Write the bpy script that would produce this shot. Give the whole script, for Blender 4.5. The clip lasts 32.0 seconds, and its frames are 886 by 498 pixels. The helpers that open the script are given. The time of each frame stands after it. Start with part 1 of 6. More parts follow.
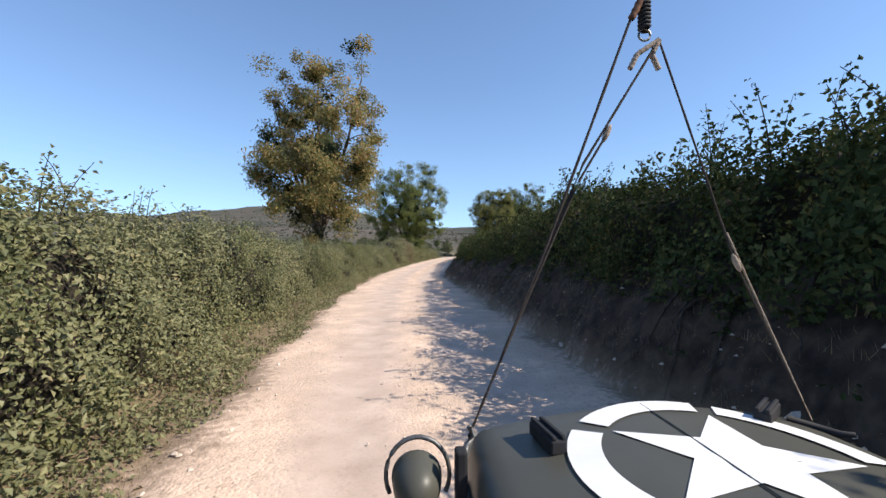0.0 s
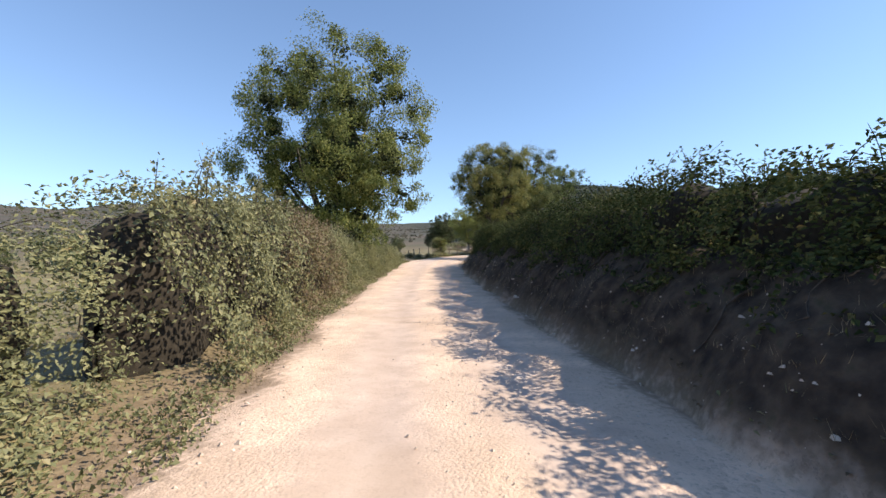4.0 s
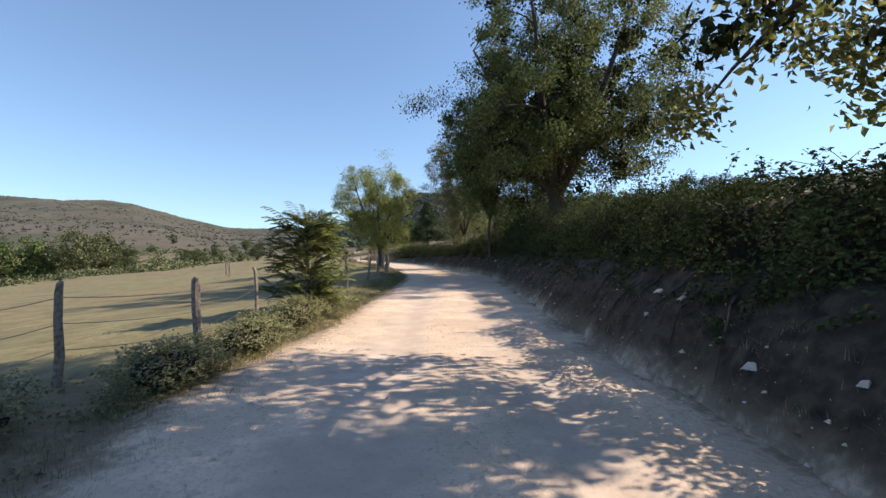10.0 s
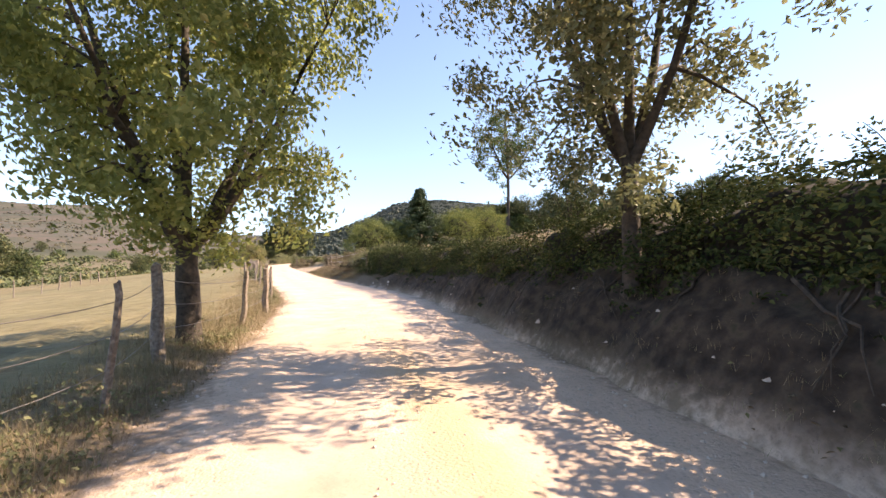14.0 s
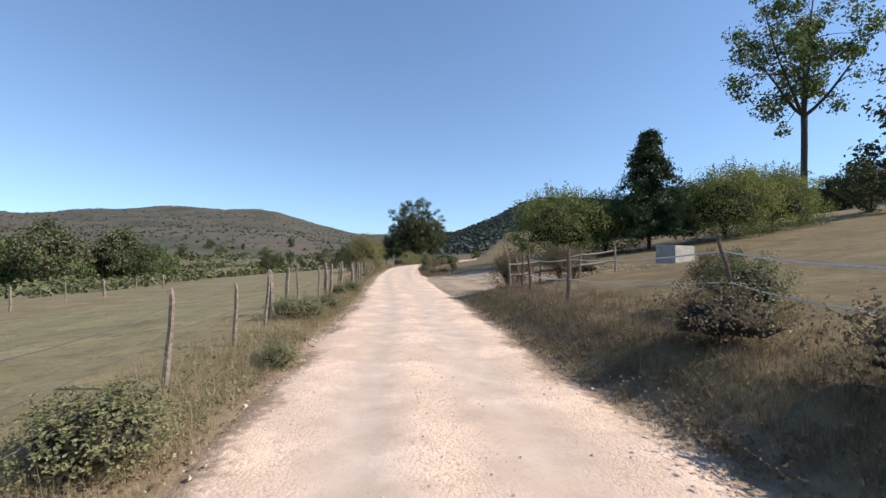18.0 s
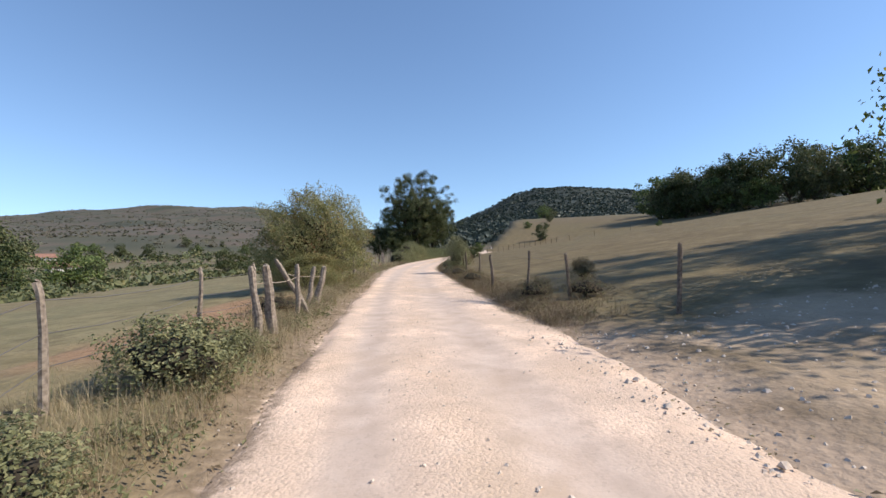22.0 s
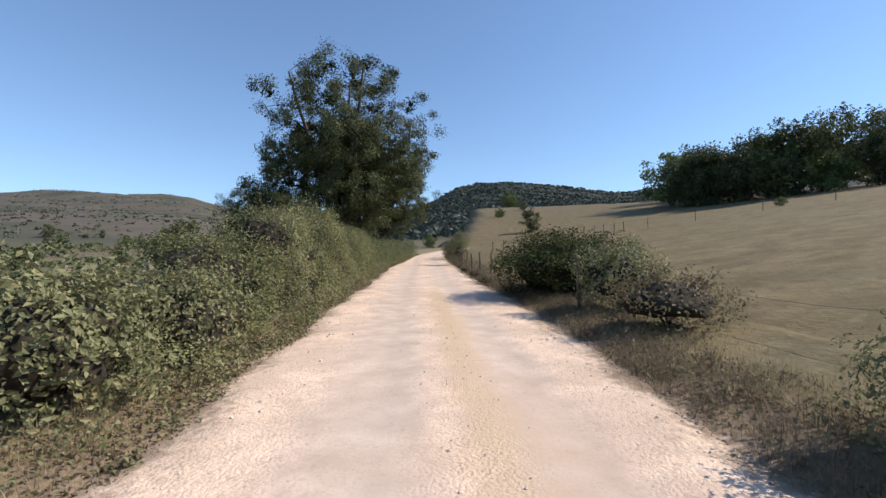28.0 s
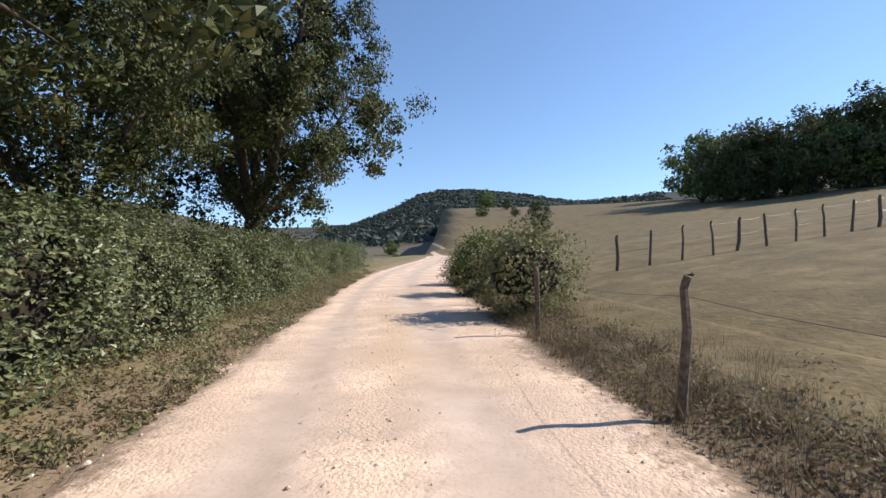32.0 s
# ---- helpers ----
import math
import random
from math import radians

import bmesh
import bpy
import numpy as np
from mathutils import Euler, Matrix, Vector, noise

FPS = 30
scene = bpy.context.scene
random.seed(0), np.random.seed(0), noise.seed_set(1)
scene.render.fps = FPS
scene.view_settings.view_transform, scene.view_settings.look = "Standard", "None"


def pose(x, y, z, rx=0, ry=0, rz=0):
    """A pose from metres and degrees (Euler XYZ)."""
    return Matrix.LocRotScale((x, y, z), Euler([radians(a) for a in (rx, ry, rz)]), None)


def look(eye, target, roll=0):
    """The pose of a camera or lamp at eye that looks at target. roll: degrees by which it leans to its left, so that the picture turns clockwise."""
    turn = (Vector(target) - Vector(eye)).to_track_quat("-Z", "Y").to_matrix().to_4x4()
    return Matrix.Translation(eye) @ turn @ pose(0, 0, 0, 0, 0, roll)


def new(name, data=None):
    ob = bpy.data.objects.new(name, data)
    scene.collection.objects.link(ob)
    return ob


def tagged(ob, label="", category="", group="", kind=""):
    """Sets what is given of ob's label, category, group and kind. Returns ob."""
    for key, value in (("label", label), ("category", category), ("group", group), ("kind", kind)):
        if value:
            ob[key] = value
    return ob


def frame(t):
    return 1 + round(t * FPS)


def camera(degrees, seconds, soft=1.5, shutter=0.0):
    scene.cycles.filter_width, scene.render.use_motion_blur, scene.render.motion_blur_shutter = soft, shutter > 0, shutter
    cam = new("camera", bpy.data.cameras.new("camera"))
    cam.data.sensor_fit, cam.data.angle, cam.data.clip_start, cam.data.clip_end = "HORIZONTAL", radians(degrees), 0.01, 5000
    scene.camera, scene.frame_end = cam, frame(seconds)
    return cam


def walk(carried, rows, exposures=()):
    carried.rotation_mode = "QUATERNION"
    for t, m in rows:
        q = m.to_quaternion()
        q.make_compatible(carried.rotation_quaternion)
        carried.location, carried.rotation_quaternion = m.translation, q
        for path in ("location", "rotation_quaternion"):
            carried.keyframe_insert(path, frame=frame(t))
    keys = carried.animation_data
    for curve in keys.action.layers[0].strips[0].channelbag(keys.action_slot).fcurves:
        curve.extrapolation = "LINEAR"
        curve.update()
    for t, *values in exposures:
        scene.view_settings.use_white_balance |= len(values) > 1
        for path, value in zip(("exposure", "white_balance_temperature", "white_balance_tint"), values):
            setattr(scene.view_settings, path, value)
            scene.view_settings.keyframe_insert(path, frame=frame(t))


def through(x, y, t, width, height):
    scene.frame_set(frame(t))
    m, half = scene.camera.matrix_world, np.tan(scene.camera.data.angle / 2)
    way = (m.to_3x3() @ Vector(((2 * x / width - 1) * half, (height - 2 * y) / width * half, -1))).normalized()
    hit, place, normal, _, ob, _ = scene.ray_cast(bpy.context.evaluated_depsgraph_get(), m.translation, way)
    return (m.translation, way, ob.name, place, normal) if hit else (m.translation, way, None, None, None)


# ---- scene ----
cam = camera(90.0, 32.0)

# The walk: seconds, x, y, z, yaw, pitch, roll.
WALK = [
    (0.0, 0.000, 0.000, 1.639, -0.00, -0.11, 0.13), (0.5, -0.534, 4.369, 1.648, -0.93, 0.05, 0.26), (1.0, -1.045, 8.810, 1.631, -1.56, -0.05, 0.08),
    (1.5, -1.501, 13.275, 1.561, -1.72, -0.26, -0.27), (2.0, -1.775, 17.787, 1.557, -1.97, -0.52, -0.07), (2.5, -1.958, 22.316, 1.571, -2.10, -0.84, 0.03),
    (3.0, -2.020, 26.832, 1.589, -3.19, -0.95, 0.09), (3.5, -1.968, 31.313, 1.607, -4.84, -0.86, 0.18), (4.0, -1.807, 35.737, 1.630, -6.79, -0.62, 0.30),
    (4.5, -1.570, 40.082, 1.658, -8.72, -0.34, 0.38), (5.0, -1.355, 44.332, 1.667, -9.80, -0.24, 0.17), (5.5, -1.114, 48.479, 1.667, -11.11, -0.06, 0.15),
    (6.0, -0.845, 52.555, 1.664, -11.75, -0.15, 0.12), (6.5, -0.535, 56.472, 1.678, -12.74, -0.30, 0.25), (7.0, -0.198, 60.419, 1.682, -13.91, -0.61, 0.99),
    (7.5, 0.280, 64.368, 1.654, -14.58, -0.73, 1.52), (8.0, 0.839, 68.307, 1.565, -15.51, -1.04, 1.84), (8.5, 1.375, 72.157, 1.496, -17.27, -1.18, 1.87),
    (9.0, 1.936, 75.822, 1.464, -18.88, -0.93, 1.23), (9.5, 2.676, 79.265, 1.441, -20.58, -0.42, 0.60), (10.0, 3.643, 82.717, 1.524, -22.62, 0.17, 0.33),
    (10.5, 4.824, 86.292, 1.579, -24.40, 0.41, 0.32), (11.0, 6.179, 89.861, 1.670, -26.42, 0.73, 0.45), (11.5, 7.710, 93.368, 1.689, -27.91, 0.61, 0.46),
    (12.0, 9.205, 96.751, 1.737, -29.65, 0.98, -0.54), (12.5, 10.680, 100.176, 1.698, -31.12, 1.38, -0.50), (13.0, 12.074, 103.579, 1.669, -29.97, 1.19, -0.06),
    (13.5, 13.230, 106.883, 1.571, -26.62, 1.05, -0.07), (14.0, 13.895, 110.112, 1.483, -23.70, 1.20, 0.04), (14.5, 14.445, 113.381, 1.415, -20.71, 1.47, 0.01),
    (15.0, 15.193, 116.865, 1.476, -17.00, 1.34, -0.03), (15.5, 15.905, 120.547, 1.546, -13.88, 1.36, -0.19), (16.0, 16.477, 124.369, 1.590, -11.60, 1.65, -0.61),
    (16.5, 16.821, 128.266, 1.612, -9.89, 1.94, -1.27), (17.0, 16.748, 132.187, 1.623, -7.60, 1.46, -1.84), (17.5, 16.629, 136.162, 1.651, -6.65, 1.19, -1.65),
    (18.0, 16.533, 140.089, 1.727, -7.58, 1.01, -0.58), (18.5, 16.551, 143.890, 1.701, -9.32, 0.66, 0.59), (19.0, 16.716, 147.582, 1.669, -10.98, 0.57, 1.82),
    (19.5, 16.919, 151.319, 1.647, -11.18, 0.27, 3.43), (20.0, 17.082, 155.054, 1.648, -9.98, -0.01, 3.88), (20.5, 17.105, 158.742, 1.624, -9.20, -0.02, 3.36),
    (21.0, 17.054, 162.604, 1.616, -8.61, 0.03, 2.70), (21.5, 17.016, 166.493, 1.536, -8.22, 0.09, 1.67), (22.0, 16.938, 170.274, 1.475, -8.41, 0.19, 0.87),
    (22.5, 16.952, 174.018, 1.416, -9.02, 0.01, 0.26), (23.0, 17.002, 177.811, 1.407, -9.94, -0.09, -0.06), (23.5, 17.098, 181.702, 1.418, -11.42, -0.14, -0.53),
    (24.0, 17.372, 185.666, 1.441, -12.83, 0.01, -0.71), (24.5, 17.659, 189.839, 1.477, -13.36, 0.20, -0.48), (25.0, 17.983, 194.101, 1.482, -13.48, 0.43, -0.70),
    (25.5, 18.378, 198.426, 1.451, -14.02, 0.65, -0.75), (26.0, 18.793, 202.861, 1.501, -14.67, 0.88, -0.54), (26.5, 19.405, 207.284, 1.556, -15.12, 1.13, -0.19),
    (27.0, 20.197, 211.707, 1.590, -14.95, 0.59, 0.04), (27.5, 21.069, 216.143, 1.602, -15.19, -0.11, 0.21), (28.0, 21.996, 220.586, 1.601, -16.12, -0.63, 0.33),
    (28.5, 22.956, 225.034, 1.592, -17.72, -0.80, 0.35), (29.0, 23.865, 229.499, 1.579, -19.26, -0.58, -0.02), (29.5, 24.891, 233.958, 1.593, -20.52, -0.15, -0.17),
    (30.0, 25.880, 238.458, 1.592, -21.18, 0.07, -0.17), (30.5, 26.943, 242.913, 1.571, -21.54, 0.12, -0.12), (31.0, 28.108, 247.271, 1.562, -21.30, 0.38, 0.03),
    (31.5, 29.465, 251.374, 1.493, -20.93, 0.34, 0.37), (32.0, 30.606, 255.594, 1.390, -21.16, 0.31, 0.33)
]
EXPOSURES = [(0.0, 0.5, 6700, 11), (2.5, 0.6, 6800, 11), (5.0, 0.68, 7100, 12), (7.0, 0.6, 6900, 12), (9.0, 0.42, 6700, 10), (10.0, 0.62, 7200, 10), (11.0, 0.8, 7600, 11), (12.0, 1.05, 8200, 11), (13.0, 1.4, 8500, 20), (14.5, 1.35, 8300, 20), (16.5, 0.4, 6800, 10), (28.0, 0.35, 6700, 10), (32.0, 0.45, 6700, 11)]
walk(cam, [(t, pose(x, y, z, 90 + p, r, h)) for t, x, y, z, h, p, r in WALK], EXPOSURES)

# ---- light ----
SUN_AZ, SUN_EL = radians(104), radians(40)
world = bpy.data.worlds.new("sky")
scene.world = world
world.use_nodes = True
wn = world.node_tree
sky = wn.nodes.new("ShaderNodeTexSky")
sky.sky_type, sky.sun_disc = "NISHITA", False
sky.sun_elevation, sky.sun_rotation = SUN_EL, SUN_AZ
sky.air_density, sky.dust_density, sky.ozone_density, sky.altitude = 1.0, 0.0, 4.6, 450
# the low sky is drawn clear and even, without the white band of a thick horizon
way_up = wn.nodes.new("ShaderNodeTexCoord")
even = wn.nodes.new("ShaderNodeVectorMath")
even.operation = "MULTIPLY_ADD"
even.inputs[1].default_value, even.inputs[2].default_value = (1, 1, 0.85), (0, 0, 0.075)
wn.links.new(way_up.outputs["Generated"], even.inputs[0])
wn.links.new(even.outputs[0], sky.inputs[0])
wn.links.new(sky.outputs[0], wn.nodes["Background"].inputs[0])
wn.nodes["Background"].inputs[1].default_value = 0.15
sun = new("sun", bpy.data.lights.new("sun", "SUN"))
sun.data.energy, sun.data.angle, sun.data.color = 4.6, radians(0.5), (1.0, 0.93, 0.84)
sun_way = Vector((math.sin(SUN_AZ) * math.cos(SUN_EL), math.cos(SUN_AZ) * math.cos(SUN_EL), math.sin(SUN_EL)))
sun.matrix_world = look(sun_way * 50, (0, 0, 0))


# ---- materials ----
def base(name, rough=0.8, metal=0.0):
    m = bpy.data.materials.new(name)
    m.use_nodes = True
    t = m.node_tree
    b = t.nodes["Principled BSDF"]
    b.inputs["Roughness"].default_value, b.inputs["Metallic"].default_value = rough, metal
    b.inputs["Specular IOR Level"].default_value = 0.3
    return m, t, b


def link(t, a, b):
    t.links.new(a, b)


def noise_of(t, scale, detail=4.0, rough=0.55, kind="ShaderNodeTexNoise"):
    c = t.nodes.get("pos") or t.nodes.new("ShaderNodeNewGeometry")
    c.name = "pos"
    n = t.nodes.new(kind)
    n.inputs["Scale"].default_value = scale
    if "Detail" in n.inputs:
        n.inputs["Detail"].default_value = detail
    link(t, c.outputs["Position"], n.inputs["Vector"])
    return n


def ramp(t, src, stops):
    r = t.nodes.new("ShaderNodeValToRGB")
    e = r.color_ramp.elements
    while len(e) < len(stops):
        e.new(0.5)
    for k, (p, c) in zip(e, stops):
        k.position, k.color = p, (*c, 1.0)
    link(t, src, r.inputs[0])
    return r.outputs[0]


def mix(t, fac, a, b):
    n = t.nodes.new("ShaderNodeMix")
    n.data_type = "RGBA"
    for v, i in ((fac, 0), (a, 6), (b, 7)):
        if isinstance(v, (float, int)):
            n.inputs[i].default_value = v
        elif isinstance(v, tuple):
            n.inputs[i].default_value = (*v, 1.0)
        else:
            link(t, v, n.inputs[i])
    return n.outputs[2]


def attr(t, name):
    n = t.nodes.new("ShaderNodeAttribute")
    n.attribute_name = name
    return n.outputs["Fac"]


def calc(t, op, a, b=0.0, clamp=False):
    n = t.nodes.new("ShaderNodeMath")
    n.operation, n.use_clamp = op, clamp
    for i, v in enumerate((a, b)):
        if isinstance(v, (float, int)):
            n.inputs[i].default_value = v
        else:
            link(t, v, n.inputs[i])
    return n.outputs[0]


def step(t, v, lo, hi):
    n = t.nodes.new("ShaderNodeMapRange")
    n.interpolation_type = "SMOOTHSTEP"
    link(t, v, n.inputs[0])
    n.inputs[1].default_value, n.inputs[2].default_value = lo, hi
    return n.outputs[0]


def bump(t, b, height, dist=0.02, strength=0.6):
    n = t.nodes.new("ShaderNodeBump")
    n.inputs["Distance"].default_value, n.inputs["Strength"].default_value = dist, strength
    link(t, height, n.inputs["Height"])
    link(t, n.outputs[0], b.inputs["Normal"])


def plain(name, c, c2=None, rough=0.7, metal=0.0, scale=9.0, relief=0.0):
    m, t, b = base(name, rough, metal)
    n = noise_of(t, scale, 6)
    c2 = c2 or tuple(v * 0.7 for v in c)
    link(t, ramp(t, n.outputs[0], [(0.3, c2), (0.7, c)]), b.inputs["Base Color"])
    if relief:
        bump(t, b, n.outputs[0], relief)
    return m


def leaf(name, stops, through=0.35, rough=0.55, gloss=0.3):
    """Leaves: each has its own tint; they let some light through."""
    m, t, b = base(name, rough)
    b.inputs["Specular IOR Level"].default_value = gloss
    stops = [(p, tuple(min(0.5, 1.3 * v) for v in c)) for p, c in stops]
    g = t.nodes.new("ShaderNodeNewGeometry")
    n = noise_of(t, 0.9, 2)
    v = calc(t, "ADD", calc(t, "MULTIPLY", g.outputs["Random Per Island"], 0.75), calc(t, "MULTIPLY", calc(t, "SUBTRACT", n.outputs[0], 0.35), 0.7), True)
    col = ramp(t, v, stops)
    link(t, col, b.inputs["Base Color"])
    tr = t.nodes.new("ShaderNodeBsdfTranslucent")
    link(t, col, tr.inputs[0])
    mx = t.nodes.new("ShaderNodeMixShader")
    mx.inputs[0].default_value = through
    out = t.nodes["Material Output"]
    link(t, b.outputs[0], mx.inputs[1])
    link(t, tr.outputs[0], mx.inputs[2])
    link(t, mx.outputs[0], out.inputs[0])
    return m


HEDGE_LEAF = leaf("hedge_leaf", [(0.0, (0.045, 0.053, 0.022)), (0.45, (0.120, 0.130, 0.056)), (0.8, (0.205, 0.20, 0.09)), (1.0, (0.29, 0.22, 0.125))])
DUSTY_LEAF = leaf("dusty_leaf", [(0.0, (0.075, 0.080, 0.038)), (0.5, (0.17, 0.175, 0.085)), (0.85, (0.26, 0.245, 0.125)), (1.0, (0.28, 0.20, 0.11))])
DRY_LEAF = leaf("dry_leaf", [(0.0, (0.085, 0.06, 0.036)), (0.5, (0.175, 0.13, 0.078)), (0.8, (0.145, 0.15, 0.065)), (1.0, (0.27, 0.20, 0.12))])
MAPLE_LEAF = leaf("turning_leaf", [(0.0, (0.09, 0.10, 0.034)), (0.45, (0.20, 0.19, 0.068)), (0.75, (0.32, 0.225, 0.085)), (1.0, (0.38, 0.20, 0.085))], 0.45)
GREEN_LEAF = leaf("green_leaf", [(0.0, (0.03, 0.05, 0.016)), (0.5, (0.085, 0.12, 0.035)), (0.85, (0.16, 0.19, 0.06)), (1.0, (0.24, 0.22, 0.08))], 0.25)
WALNUT_LEAF = leaf("yellowing_leaf", [(0.0, (0.065, 0.078, 0.025)), (0.5, (0.155, 0.165, 0.055)), (0.85, (0.26, 0.235, 0.085)), (1.0, (0.34, 0.28, 0.09))], 0.58)
GOLD_LEAF = leaf("golden_green_leaf", [(0.0, (0.11, 0.13, 0.04)), (0.5, (0.22, 0.245, 0.08)), (0.85, (0.32, 0.315, 0.115)), (1.0, (0.38, 0.31, 0.12))], 0.65)
DARK_LEAF = leaf("dark_leaf", [(0.0, (0.016, 0.028, 0.010)), (0.5, (0.042, 0.06, 0.02)), (0.85, (0.085, 0.095, 0.032)), (1.0, (0.17, 0.11, 0.04))], 0.15)
OAK_LEAF = leaf("oak_leaf", [(0.0, (0.022, 0.034, 0.013)), (0.5, (0.056, 0.072, 0.026)), (0.85, (0.105, 0.105, 0.038)), (1.0, (0.24, 0.15, 0.055))], 0.2)
TREE_LEAF = leaf("walnut_leaf", [(0.0, (0.035, 0.05, 0.018)), (0.5, (0.10, 0.125, 0.042)), (0.85, (0.19, 0.195, 0.07)), (1.0, (0.27, 0.22, 0.085))], 0.4)
FRESH_LEAF = leaf("fresh_leaf", [(0.0, (0.05, 0.065, 0.018)), (0.5, (0.13, 0.155, 0.042)), (0.85, (0.24, 0.25, 0.075)), (1.0, (0.32, 0.27, 0.09))], 0.42)
# leaf for the unlit hedge side: its shade is put into the darker colour
SHADE_TONED_LEAF = leaf("shade_toned_leaf", [(0.0, (0.016, 0.024, 0.009)), (0.5, (0.045, 0.060, 0.021)), (0.85, (0.095, 0.10, 0.038)), (1.0, (0.16, 0.115, 0.05))], 0.16, 0.8, 0.08)
SHRUB_LEAF = leaf("shrub_leaf", [(0.0, (0.032, 0.042, 0.018)), (0.45, (0.095, 0.115, 0.048)), (0.8, (0.175, 0.185, 0.085)), (1.0, (0.27, 0.235, 0.13))], 0.3, 0.42, 0.5)
HAW_LEAF = leaf("hawthorn_leaf", [(0.0, (0.08, 0.088, 0.036)), (0.4, (0.18, 0.185, 0.075)), (0.75, (0.27, 0.235, 0.105)), (0.9, (0.25, 0.15, 0.075)), (1.0, (0.30, 0.10, 0.055))], 0.4)
NEEDLE = leaf("needle", [(0.0, (0.02, 0.036, 0.016)), (0.6, (0.05, 0.078, 0.033)), (1.0, (0.09, 0.115, 0.05))], 0.2)
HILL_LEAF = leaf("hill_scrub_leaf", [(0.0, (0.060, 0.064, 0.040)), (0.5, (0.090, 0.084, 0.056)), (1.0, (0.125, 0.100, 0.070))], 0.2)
# dark wood green with the blue of distance haze mixed into the colour
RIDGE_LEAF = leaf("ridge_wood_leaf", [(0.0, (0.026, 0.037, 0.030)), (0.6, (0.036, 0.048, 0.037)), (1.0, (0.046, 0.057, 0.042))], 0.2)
FAR_LEAF = leaf("far_leaf", [(0.0, (0.04, 0.052, 0.024)), (0.5, (0.085, 0.098, 0.042)), (1.0, (0.16, 0.145, 0.065))], 0.2)
BARK = plain("bark", (0.11, 0.088, 0.068), (0.045, 0.037, 0.03), 0.9, scale=14, relief=0.03)
TWIG_AND_SHADE = plain("twig_and_shade", (0.045, 0.036, 0.025), (0.018, 0.015, 0.010), 0.95, scale=12, relief=0.03)
GLOOM = plain("inner_crown_shade", (0.048, 0.060, 0.024), (0.024, 0.031, 0.013), 1.0, scale=6)
POST_WOOD = plain("weathered_post", (0.34, 0.28, 0.22), (0.13, 0.10, 0.08), 0.9, scale=22, relief=0.02)
DARK_WOOD = plain("dark_post", (0.22, 0.17, 0.13), (0.08, 0.06, 0.045), 0.9, scale=22, relief=0.02)
WIRE = plain("fence_wire", (0.25, 0.22, 0.2), rough=0.5, metal=0.6, scale=30)
TAPE = plain("white_fence_tape", (0.75, 0.73, 0.68), (0.6, 0.57, 0.52), scale=30)
CONCRETE = plain("concrete", (0.42, 0.40, 0.36), (0.28, 0.26, 0.23), 0.9, scale=5, relief=0.01)
PLASTER = plain("plaster", (0.75, 0.72, 0.66), (0.62, 0.58, 0.5), 0.9, scale=1.5)
ROOF = plain("roof_tiles", (0.36, 0.19, 0.13), (0.24, 0.13, 0.10), 0.9, scale=3)
OLIVE = plain("olive_paint", (0.085, 0.083, 0.066), (0.070, 0.069, 0.055), 0.42, scale=5)
WHITE = plain("white_stencil_paint", (0.82, 0.82, 0.80), (0.74, 0.74, 0.72), 0.5, scale=11)
BLACK = plain("black_rubber", (0.03, 0.03, 0.032), (0.018, 0.018, 0.02), 0.75, scale=16)
ROPE = plain("dark_rope", (0.07, 0.055, 0.045), (0.03, 0.025, 0.022), 0.95, scale=120, relief=0.004)
PALE_ROPE = plain("pale_rope", (0.42, 0.34, 0.26), (0.22, 0.17, 0.13), 0.95, scale=90, relief=0.004)
STRAP = plain("brown_strap", (0.20, 0.10, 0.06), (0.11, 0.055, 0.035), 0.9, scale=60)
STEEL = plain("dull_steel", (0.22, 0.22, 0.21), (0.12, 0.12, 0.12), 0.5, 0.7, scale=40)


